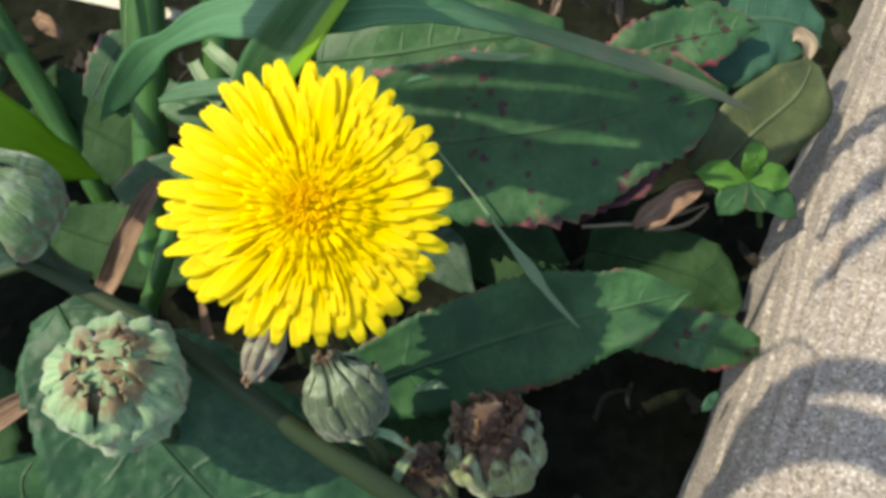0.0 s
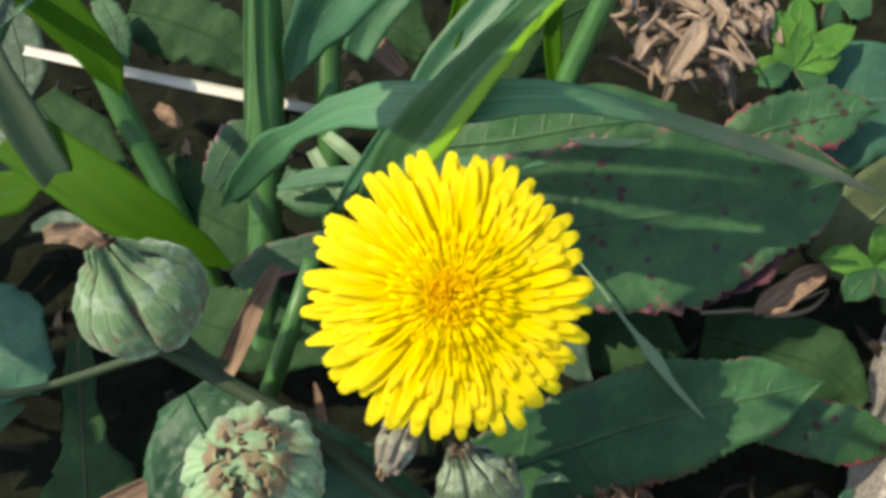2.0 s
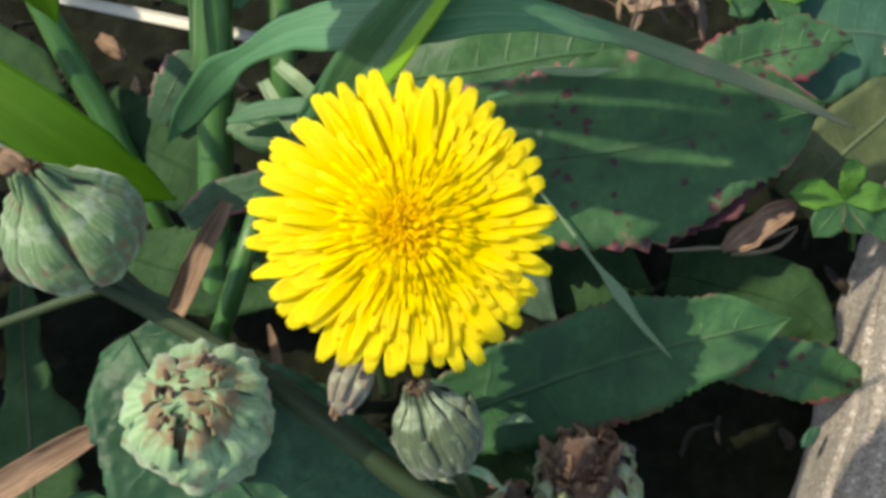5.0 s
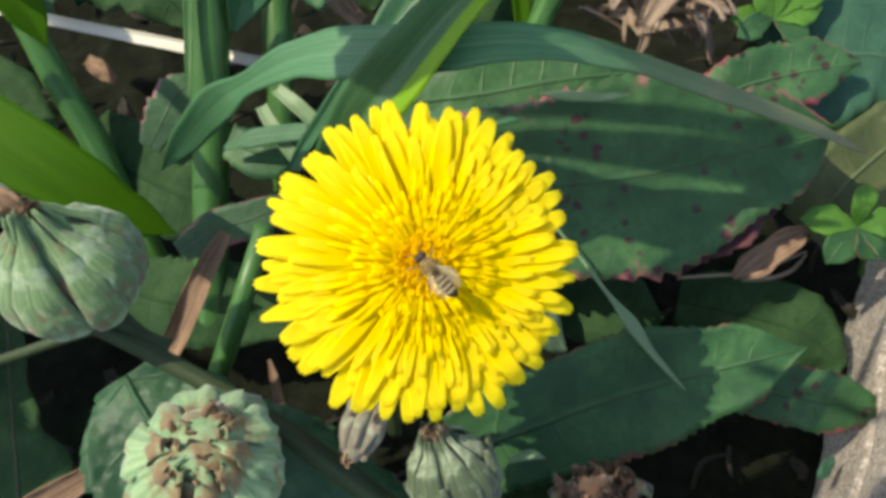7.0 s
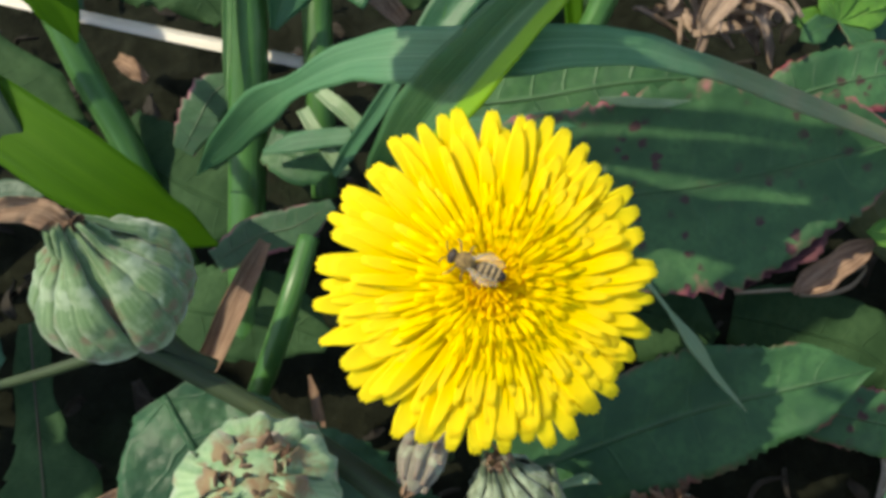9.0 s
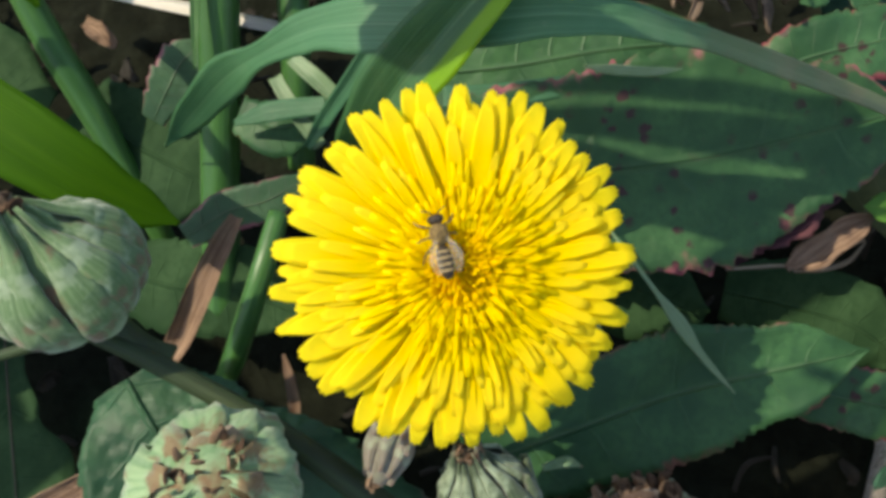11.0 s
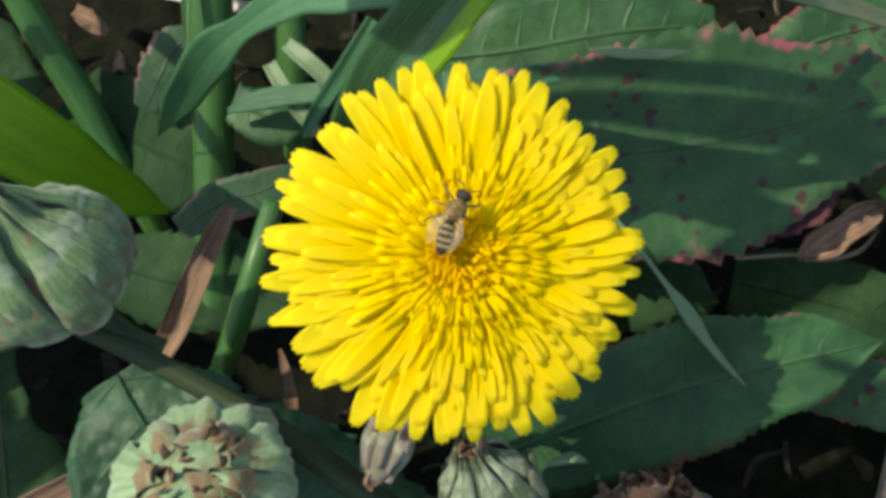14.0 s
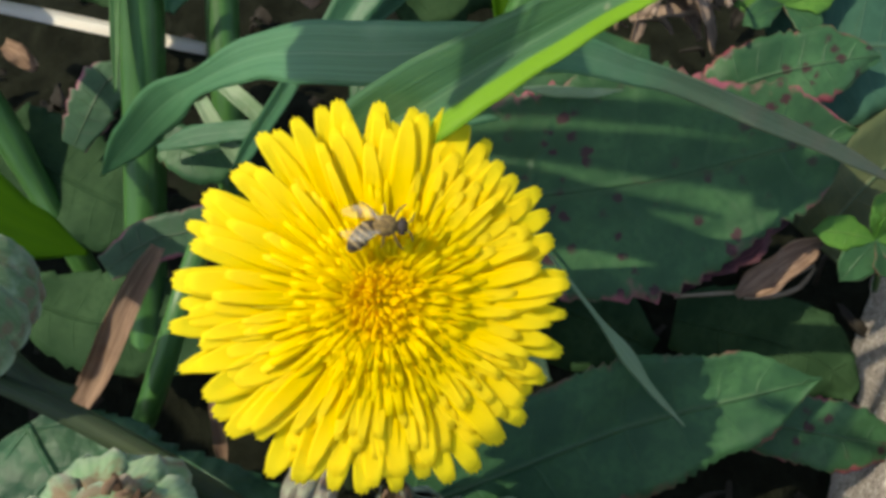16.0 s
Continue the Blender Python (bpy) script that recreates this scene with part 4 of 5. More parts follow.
sheet("blade", M_grass, [(-50.9, 114.6, 51.5), (-47.4, 119.1, 57.3), (-41.6, 122.8, 62.7), (-33.8, 125.9, 68.9)], [0.8, 4.0, 6.0, 6.0],
      "", "grass", parent=plant, up=TOWARDS, twists=(30, 10), fold=0.4, nu=40, nv=8, seed=46, thick=0.22)
blade_over = sheet("blade", M_grass_brown,
      [(-62.9, 92.6, 40.9), (-55.0, 91.3, 51.9), (-48.7, 90.4, 60.1), (-42.6, 89.1, 66.2), (-35.3, 88.3, 71.4), (-28.6, 86.2, 74.8), (-21.1, 84.2, 77.0), (-13.9, 82.5, 79.5),
       (-7.0, 81.5, 81.3), (-0.1, 81.1, 81.1), (6.0, 82.0, 78.1), (11.9, 83.7, 74.5), (25.3, 89.1, 63.3), (42.6, 93.4, 51.0), (57.4, 93.6, 42.2)],
      [0.2, 2.6, 3.0, 1.6, 2.6, 3.6, 3.5, 3.0, 2.4, 1.9, 1.5, 1.3, 1.5, 1.2, 0.2], "long arching blade browning towards its end", "grass",
      parent=plant, up=TOWARDS, twists=(35, 30, 20, 5, -5, -5, 0, 5, 10, 10, 10, 10, 0, 0, 0), fold=0.12, nu=120, nv=8, seed=41, thick=0.22)
plant_wide = tuft("grass with a broad folded blade", (-44.3, 98.0, 26.8))
tube("stem", M_stem_green, [(-44.3, 98.0, 26.8), (-44.4, 107.9, 36.6), (-44.6, 116.7, 43.6), (-44.7, 127.5, 51.6), (-44.4, 139.5, 61.3)],
     [2.4, 2.6, 2.7, 2.7, 2.6], "", parent=plant_wide, placed=True, nu=30)
blade_wide = sheet("blade", M_grass_backlit,
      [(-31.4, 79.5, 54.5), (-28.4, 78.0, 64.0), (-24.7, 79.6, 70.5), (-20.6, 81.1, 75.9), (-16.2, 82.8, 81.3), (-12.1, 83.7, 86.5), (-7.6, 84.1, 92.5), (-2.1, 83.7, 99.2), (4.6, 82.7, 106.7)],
      [1.6, 3.6, 4.3, 4.2, 3.6, 3.0, 2.3, 1.6, 0.5], "broad folded blade with backlight painted along one edge", "grass",
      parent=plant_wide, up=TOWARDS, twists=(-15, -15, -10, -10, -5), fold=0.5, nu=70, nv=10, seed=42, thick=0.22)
sheet("blade", M_grass, [(-40.2, 90.7, 43.4), (-36.9, 93.0, 48.0), (-32.3, 96.7, 53.3), (-28.9, 100.1, 57.4)], [0.6, 1.2, 1.3, 1.0], "", "grass",
      parent=plant_wide, up=TOWARDS, fold=0.5, nu=30, nv=6, seed=58, thick=0.22)
plant = tuft("bright yellow-green grass bending over the bud", (-123.3, 128.6, 46.5))
sheet("blade", M_grass_bright, [(-52.1, 69.1, 58.0), (-57.4, 69.8, 62.0), (-62.9, 71.6, 66.0), (-68.8, 74.4, 69.0), (-75.5, 78.3, 71.0), (-85.1, 84.3, 72.0)],
      [0.3, 3.0, 4.4, 4.8, 4.6, 4.4], "bright blade lit through by the sun", "grass", parent=plant,
      up=TOWARDS, fold=0.2, nu=50, nv=8, seed=43, thick=0.22)
sheet("blade", M_grass_shaded, [(-74.4, 75.1, 66.8), (-77.1, 77.5, 71.4), (-81.0, 82.6, 76.4), (-85.8, 90.0, 81.5), (-90.6, 99.4, 84.2), (-95.4, 110.1, 85.4), (-129.8, 148.6, 57.1)],
      [0.6, 2.6, 3.0, 2.4, 2.0, 1.8, 1.6], "bent blade coloured dark for shade", "grass", parent=plant,
      up=TOWARDS, twists=(0, 30, 10), fold=0.3, nu=50, nv=6, seed=44, thick=0.22)
plant = tuft("bright green leaning grass", (-74.3, 96.8, 30.7))
sheet("blade", M_grass_bright, [(-81.4, 109.7, 53.4), (-83.9, 113.3, 58.7), (-89.3, 117.7, 64.5), (-95.6, 122.0, 70.2), (-101.2, 127.0, 75.1)],
      [0.4, 3.4, 4.2, 4.2, 4.0], "pointed bright blade", "grass", parent=plant,
      up=TOWARDS, fold=0.25, nu=50, nv=8, seed=45, thick=0.22)
tube("stem", M_stem_green, [(-68.3, 86.4, 15.5), (-74.3, 96.8, 30.7), (-77.8, 102.5, 38.3), (-81.7, 108.0, 45.7), (-85.5, 114.1, 53.5), (-88.8, 119.5, 58.7)],
     [2.0, 2.2, 2.6, 2.6, 2.3, 1.8], "", parent=plant, placed=True, nu=36)
plant = tuft("slender bright green grass behind the arching blade", (2.5, 120.6, 43.4))
tube("stem", M_stem_green, [(2.0, 117.7, 46.4), (5.0, 122.3, 52.2), (8.8, 126.8, 59.2), (13.2, 132.0, 67.6)],
     [2.2, 2.3, 2.3, 2.2], "", parent=plant, placed=True, nu=24)
for pts, w, m in (([(0.1, 119.2, 44.9), (-0.5, 125.7, 50.6), (-0.2, 132.3, 57.5), (0.2, 137.7, 63.8)], 1.8, M_grass_bright),
                  ([(-22.2, 117.6, 48.6), (-19.8, 122.2, 54.4), (-17.6, 127.5, 60.7), (-16.3, 131.7, 66.3)], 1.5, M_grass_bright),
                  ([(-26.4, 114.7, 47.0), (-20.9, 120.0, 52.1), (-13.3, 125.4, 58.4), (-6.1, 130.4, 64.5)], 3.4, M_grass),
                  ([(-24.3, 116.1, 45.5), (-14.9, 122.4, 51.1), (-12.2, 129.8, 57.3), (-11.2, 135.1, 63.6)], 2.0, M_grass),
                  ([(-39.0, 123.4, 49.4), (-35.4, 127.8, 54.0), (-29.6, 131.3, 59.3), (-26.1, 134.6, 64.4)], 3.6, M_grass)):
    sheet("blade", m, pts, [w * 0.8, w, w, w * 0.8], "", "grass", parent=plant, up=TOWARDS, fold=0.4, nu=24, nv=6, seed=47, thick=0.22)
sheet("cut_grass", M_pale_blade, [(-42.6, 102.7, 49.7), (-39.0, 99.5, 49.2), (-34.8, 96.1, 47.3)], [1.2, 1.5, 1.4],
      "short pale cut grass blade", "grass blade", "grass", up=TOWARDS, curl=0.9, nu=20, nv=6, seed=50, thick=0.3)
sheet("cut_grass", M_pale_blade, [(-45.6, 101.5, 46.8), (-42.6, 96.6, 45.4), (-38.4, 91.5, 42.6)], [1.2, 1.3, 1.2],
      "short grey-green grass blade", "grass blade", "grass", up=TOWARDS, curl=0.7, nu=20, nv=6, seed=51, thick=0.3)
sheet("cut_grass", M_grass, [(-51.9, 95.2, 43.5), (-45.6, 95.6, 45.9), (-37.1, 95.8, 47.2)], [0.5, 1.6, 1.4],
      "thin bright green grass blade across the stems", "grass blade", "grass", up=TOWARDS, nu=20, nv=6, seed=52, thick=0.22)
sheet("cut_grass", M_grass, [(-19.5, 96.4, 48.2), (-9.4, 96.7, 48.6), (0.6, 97.9, 49.5), (7.6, 98.6, 49.8), (14.7, 99.2, 50.1)], [1.6, 1.8, 1.5, 0.9, 0.1],
      "fallen green grass blade on the spotted leaf", "grass blade", "grass", up=TOWARDS, nu=40, nv=6, seed=53, thick=0.3)
sheet("cut_grass", M_pale_blade, [(1.1, 98.3, 53.0), (5.5, 97.6, 53.1), (10.4, 97.3, 53.0), (15.3, 97.9, 52.9)], [0.2, 0.8, 0.7, 0.1],
      "pale pointed scrap of a grass blade", "grass blade", "grass", up=TOWARDS, nu=24, nv=6, seed=56, thick=0.3)
sheet("straw", M_straw, [(-109.0, 128.4, 47.5), (-85.9, 122.5, 46.7), (-66.9, 118.9, 44.7), (-47.3, 115.9, 42.0)], [1.3, 1.4, 1.5, 1.4],
      "dry white straw lying across the soil", "straw", "dry straws", up=TOWARDS, curl=1.3, nu=40, nv=8, seed=54, thick=0.4)
sheet("straw", M_pale_blade, [(-1.3, 81.9, 47.7), (4.5, 76.2, 43.6), (10.3, 69.4, 39.9), (15.3, 64.9, 35.3), (19.0, 61.6, 31.3), (24.4, 57.5, 26.8)],
      [0.15, 0.2, 0.3, 1.1, 0.6, 0.12], "thin bent straw with a flat pale end", "straw", "dry straws", up=TOWARDS, nu=40, nv=6, seed=55, thick=0.3)

# ---------------------------------------------------------------- tall grass out of view beside the flower, added to shade the ground
def shade_blade(plant, strip, halves, foot, knee):
    """An unseen shading blade that rises from its foot and arches over along the strip."""
    pts = [tuple(foot), tuple(knee)] + list(strip)
    sheet("blade", M_grass, pts, [0.4, 0.35] + list(halves), "", "grass", parent=plant, up=tuple(-SUN_WAY), fold=0.05, nu=70, nv=5, thick=0.22)


tall = tuft("unseen tall grass added to shade the spotted leaf", (278, 170, -2))
shade_blade(tall, [(-29.5, 75.5, 137.2), (-37.0, 76.4, 137.8), (-45.5, 77.6, 138.6), (-54.9, 80.4, 140.4), (-64.5, 81.7, 141.2), (-74.1, 81.8, 141.3)],
           [0.1, 1.9, 3.4, 4.4, 5.3, 1.9], (276, 172, -2), (205, 150, 140))
shade_blade(tall, [(-36.0, 81.0, 144.8), (-39.7, 81.4, 145.0), (-48.2, 82.0, 145.5), (-57.6, 83.3, 146.3), (-67.1, 85.2, 147.5), (-76.7, 86.5, 148.3)],
           [0.1, 0.2, 0.8, 1.1, 1.7, 1.2], (279, 168, -2), (207, 146, 140))
shade_blade(tall, [(-17.6, 87.5, 152.9), (-32.3, 87.0, 152.6), (-50.9, 87.8, 153.2), (-60.3, 88.5, 153.6), (-69.8, 89.2, 154.1), (-81.3, 90.0, 154.7)],
           [1.9, 3.4, 2.9, 2.5, 2.1, 1.1], (281, 175, -2), (209, 142, 145))
shade_blade(tall, [(-20.4, 90.6, 158.9), (-35.1, 91.5, 159.5), (-53.6, 92.5, 160.2), (-63.0, 93.0, 160.6), (-72.5, 93.5, 160.9), (-84.0, 93.9, 161.2)],
           [1.1, 1.6, 1.6, 1.4, 1.2, 0.6], (283, 178, -2), (212, 150, 150))
shade_blade(tall, [(-3.9, 44.7, 181.0), (-43.0, 48.6, 182.9), (-52.3, 49.4, 183.3), (-65.8, 52.5, 190.0), (-75.8, 55.0, 192.3)], [0.3, 0.4, 0.8, 1.3, 1.0], (278, 165, -2), (211, 138, 150))
tall = tuft("unseen tall grass added to shade the kerb", (270, 150, -2))
shade_blade(tall, [(30.6, 36.3, 187.5), (-19.3, 34.5, 186.6), (-31.3, 37.2, 187.9), (-39.2, 39.0, 188.8), (-46.7, 38.2, 186.3), (-53.7, 33.3, 181.9), (-60.8, 23.5, 175.0)],
           [0.6, 2.0, 3.0, 3.4, 3.4, 2.8, 0.8], (272, 150, -2), (190, 130, 140))
shade_blade(tall, [(28.4, 18.7, 181.0), (-20.8, 22.2, 182.7), (-32.5, 27.3, 185.2), (-43.0, 30.1, 186.6), (-50.3, 29.7, 184.3), (-57.6, 25.2, 177.9), (-65.8, 17.1, 171.9)],
           [0.6, 2.6, 4.2, 5.0, 5.0, 4.0, 1.2], (274, 146, -2), (192, 120, 140))
shade_blade(tall, [(33.4, 110.1, 217.4), (-16.5, 87.4, 206.2), (-27.4, 79.1, 202.2), (-35.4, 73.1, 198.2), (-41.6, 67.5, 193.4)], [0.5, 1.4, 2.0, 2.2, 0.6], (268, 156, -2), (186, 170, 140))
shade_blade(tall, [(31.1, 94.4, 211.7), (-18.0, 73.7, 201.6), (-28.7, 66.1, 197.9), (-35.3, 61.6, 193.6), (-41.2, 56.0, 188.8)], [0.5, 1.0, 1.3, 1.3, 0.5], (270, 160, -2), (188, 160, 140))
tall = tuft("unseen tall grass added to darken the gap along the kerb", (110, 262, -2))
shade_blade(tall, [(-22.6, 140.0, 219.3), (-29.6, 117.1, 208.1), (-35.9, 95.2, 195.3), (-41.2, 74.8, 183.2), (-50.0, 56.1, 172.0), (-59.2, 45.7, 164.8), (-66.4, 34.7, 159.4), (-69.5, 23.8, 154.1), (-72.0, 12.8, 148.7)],
           [0.25, 0.25, 0.3, 0.5, 1.4, 4.0, 8.5, 9.0, 6], (108, 264, -2), (66.1, 250.0, 160.0))
tall = tuft("unseen tall grass added to shade the mottled leaves", (-290, 50, -2))
shade_blade(tall, [(-198.6, 79.1, 159.2), (-185.0, 71.9, 155.7), (-169.4, 62.0, 150.9), (-155.3, 50.4, 145.2)], [6, 7, 6, 2], (-290, 52, -2), (-270, 50, 90))
shade_blade(tall, [(-187.5, 55.1, 142.3), (-179.3, 37.2, 141.9), (-160.8, 55.4, 142.5), (-152.3, 57.2, 148.5)], [4, 5, 5, 2], (-286, 48, -2), (-266, 44, 90))



# ---------------------------------------------------------------- dry leaves and litter
sheet("dry_leaf", M_dry, [(-60.8, 59.8, 31.8), (-57.8, 63.8, 34.6), (-55.0, 68.7, 38.2), (-52.7, 74.8, 39.6), (-50.6, 80.5, 40.0)], [1.7, 2.2, 2.3, 2.0, 1.2],
      "folded brown dry leaf with fine lines", "dry leaf", "dry leaves", up=TOWARDS, curl=1.0, ripple=0.3, nu=40, nv=10, seed=61, thick=0.25)
sheet("dry_leaf", M_dry, [(-43.9, 62.9, 28.5), (-42.9, 59.7, 26.9), (-42.3, 56.6, 25.2), (-42.2, 54.5, 23.0)], [0.3, 0.9, 1.1, 0.8],
      "narrow brown dry leaf strip", "dry leaf", "dry leaves", up=TOWARDS, curl=0.9, nu=30, nv=8, seed=62, thick=0.25)
sheet("dry_leaf", M_dry, [(-94.9, 30.4, 22.6), (-84.1, 34.9, 27.2), (-75.1, 39.1, 30.6), (-66.2, 44.2, 32.2)], [2.6, 2.8, 2.6, 1.6],
      "long brown dry blade on the soil", "dry leaf", "dry leaves", up=TOWARDS, curl=0.8, ripple=0.2, nu=50, nv=10, seed=63, thick=0.3)
sheet("dry_leaf", M_dry, [(36.7, 79.5, 24.9), (40.3, 81.4, 27.1), (44.9, 83.8, 29.5), (50.9, 87.1, 28.9)], [1.0, 3.4, 3.2, 0.8],
      "curled light brown dry leaf", "dry leaf", "dry leaves", up=TOWARDS, curl=1.2, ripple=0.4, nu=40, nv=10, seed=64, thick=0.25)
sheet("dry_leaf", M_purple, [(24.1, 76.7, 32.2), (28.9, 79.5, 34.0), (34.1, 81.6, 35.3), (38.7, 84.8, 37.3), (43.5, 88.9, 39.8), (48.2, 93.4, 42.6)],
      [1.0, 2.2, 2.6, 2.2, 1.8, 0.5], "dark purple withered leaf strip under the spotted leaf", "dry leaf", "dry leaves",
      up=TOWARDS, curl=0.9, ripple=0.9, nu=50, nv=8, teeth=11, tooth=0.3, seed=69, thick=0.25)
sheet("leaf_scrap", M_leaf_blue, [(48.3, 46.1, 14.0), (50.1, 47.9, 14.0), (51.9, 49.8, 14.0)], [0.3, 1.3, 0.4],
      "small pale green leaf scrap at the foot of the kerb", "leaf scrap", up=TOWARDS, ripple=0.2, nu=14, nv=6, seed=70)
tube("twig", M_twig, [(26.8, 79.1, 25.3), (33.4, 79.7, 25.0), (40.5, 81.0, 23.5), (46.8, 84.0, 21.7), (54.0, 87.9, 19.2)], [0.3, 0.32, 0.35, 0.35, 0.2],
     "thin pale twig by the spotted leaf", "twig", "twigs", nu=24, nv=7, wobble=0.1)
tube("twig", M_twig, [(40.1, 81.2, 20.2), (45.7, 81.6, 20.4), (49.9, 83.3, 20.2), (54.0, 87.4, 19.0)], [0.3, 0.45, 0.4, 0.2],
     "short pale twig beside the curled dry leaf", "twig", "twigs", nu=20, nv=7, wobble=0.1)
sheet("dry_leaf", M_wither, [(-66.6, 57.4, 83.4), (-64.2, 58.0, 83.2), (-61.7, 57.9, 82.4), (-60.2, 57.2, 81.2)], [1.2, 1.5, 1.7, 1.3],
      "dry brown petal remnant on the bud tip", "dry leaf", "dry leaves", up=TOWARDS, curl=0.9, ripple=0.35, nu=24, nv=8, seed=65, thick=0.25)
sheet("dry_leaf", M_dry, [(-82.1, 120.4, 38.7), (-79.2, 118.1, 38.6), (-76.4, 115.9, 37.5)], [1.2, 2.0, 1.0],
      "crumpled pale brown leaf scrap", "dry leaf", "dry leaves", up=TOWARDS, curl=0.9, ripple=0.4, nu=20, nv=8, seed=66)
sheet("dry_leaf", M_dry, [(-38.4, 130.6, 48.7), (-34.2, 126.6, 47.7), (-29.6, 122.4, 45.5)], [1.6, 2.4, 1.6],
      "pale brown leaf scrap between the stems", "dry leaf", "dry leaves", up=TOWARDS, curl=0.5, nu=20, nv=8, seed=67)
sheet("dry_leaf", M_twig, [(69.6, 116.2, 36.5), (71.1, 116.3, 37.7), (73.2, 114.5, 36.7), (73.0, 112.2, 34.4)], [0.6, 1.8, 2.0, 0.8],
      "pale curled leaf edge beside the kerb", "dry leaf", "dry leaves", up=TOWARDS, curl=1.2, nu=20, nv=8, seed=68)


def build_litter():
    """A clump of curled dry leaves and stalks, and scraps over the soil."""
    rnd = random.Random(5)

    def clump(name, label, centre, radius, count, material, lift=6.0, size=1.0, single=False):
        verts, faces, uvs = [], [], []
        heap = thing(name, label, "dry litter", Matrix.Translation(Vector(centre) * 0.001)) if single else None
        for k in range(count):
            r, th = radius * math.sqrt(rnd.random()), rnd.uniform(0, 6.28)
            c = Vector(centre) + Vector((math.cos(th) * r, math.sin(th) * r, rnd.uniform(0, lift)))
            d = Vector((rnd.uniform(-1, 1), rnd.uniform(-1, 1), rnd.uniform(-0.35, 0.5))).normalized()
            ln = rnd.uniform(3, 10) * size
            b = Vector((rnd.uniform(-1, 1), rnd.uniform(-1, 1), rnd.uniform(0, 1.5))) * ln * 0.22
            pts = [c - d * ln * 0.5, c + b, c + d * ln * 0.5]
            if rnd.random() < 0.35:
                v, f, uv = tube_geometry(pts, [0.5, 0.55, 0.3], 7, 6, origin=centre)
            else:
                w = rnd.uniform(0.8, 2.2) * size
                v, f, uv = sheet_geometry(pts, [w * 0.5, w, w * 0.4], twists=(rnd.uniform(-60, 60), rnd.uniform(-60, 60)), curl=1.1,
                                          ripple=0.25, nu=8, nv=4, seed=k, origin=centre, thick=0.2)
            if single:
                piece("dry_scrap", mesh_of("dry_scrap", v, f, material, uv), heap)
                continue
            n = len(verts)
            verts += v
            faces += [tuple(n + q for q in face) for face in f]
            uvs += uv
        if single:
            return
        ob = piece(name, mesh_of(name, verts, faces, material, uvs), at=Matrix.Translation(Vector(centre) * 0.001))
        tagged(ob, label, "dry litter", kind="stuff")

    clump("litter_heap", "heap of curled dry brown leaves and stalks", (27.9, 131.4, 42.3), 14.5, 130, M_litter, 13, 1.25, True)
    clump("ground_litter", "scattered dry scraps, coloured dark for shade on the soil", (0, 90, 1), 150, 300, M_scrap, 3)


build_litter()


# ---------------------------------------------------------------- seedlings with round leaves
def build_seedling(label, foot, crown, leaves, seed, size):
    foot, crown = Vector(foot), Vector(crown)
    root = thing("seedling", label, "seedling", Matrix.Translation(foot * 0.001), "seedlings")
    rnd = random.Random(seed)
    top = crown - foot
    tube("stem", M_stem_green, [(0, 0, 0), tuple(top * 0.5 + Vector((0.6, 0, 0))), tuple(top)], [0.6, 0.5, 0.4], parent=root, nu=10, nv=7)
    for x, y, lift, s in leaves:
        across = Vector((x, y * 0.88, y * 0.47 + lift))
        d = across.normalized()
        a, b = top, top + across
        mid = (a + b) * 0.5 + Vector((0, 0, 0.6))
        ln = across.length
        pts = [tuple(a), tuple(a + (mid - a) * 0.6), tuple(mid), tuple((mid + b) * 0.5 + Vector((0, 0, 0.2))), tuple(b)]
        v, f, uv = sheet_geometry(pts, [0.2, 0.75 * s * size, 1.2 * s * size, 1.0 * s * size, 0.12], up=tuple(TOWARDS), twists=(rnd.uniform(-20, 20), rnd.uniform(-25, 25)),
                                  cup=0.12, nu=18, nv=8, seed=rnd.randrange(99), thick=0.2)
        # the lower leaves' shade is painted by giving them a darker green
        piece("leaf", mesh_of("leaf", v, f, M_seedling if y > -3 else M_leaf_plain, uv), root)
    return root


build_seedling("bright green seedling with oval leaves beside the kerb", (65.4, 85.0, 15.4), (57.6, 85.1, 32.4),
               [(-10, 1.5, 0, 1.9), (8, 0.5, 0, 1.9), (1.5, 7, 1, 1.7), (-1.5, 3.2, 2, 0.8), (3, -6, 0, 2.4), (-5.5, -6, -1, 2.2), (9, -7, 0, 2.2), (0.6, 2, 3, 0.6)], 71, 1.25)
build_seedling("green clover-like weed with small round leaves", (52.9, 128.6, 34.0), (45.2, 120.0, 47.6),
               [(-7, -4, 1, 1.6), (-4, 3, 2, 1.5), (5, 6, 1, 1.9), (1, 7, 3, 1.8), (-3, 10, 2, 1.9), (9, 2, 0, 2.0), (-8, 0, 0, 1.4), (6, -5, 0, 1.7), (2, 14, 1, 2.0), (12, 8, 0, 1.8)], 72, 1.3)
build_seedling("small weed with round leaves among the litter", (62.6, 140.3, 40.2), (55.4, 134.1, 51.7),
               [(-7, 2, 1, 1.8), (3, 6, 1, 1.8), (6, -3, 0, 2.0), (-3, -6, 0, 1.8), (-2, 9, 1, 1.7)], 73, 1.3)


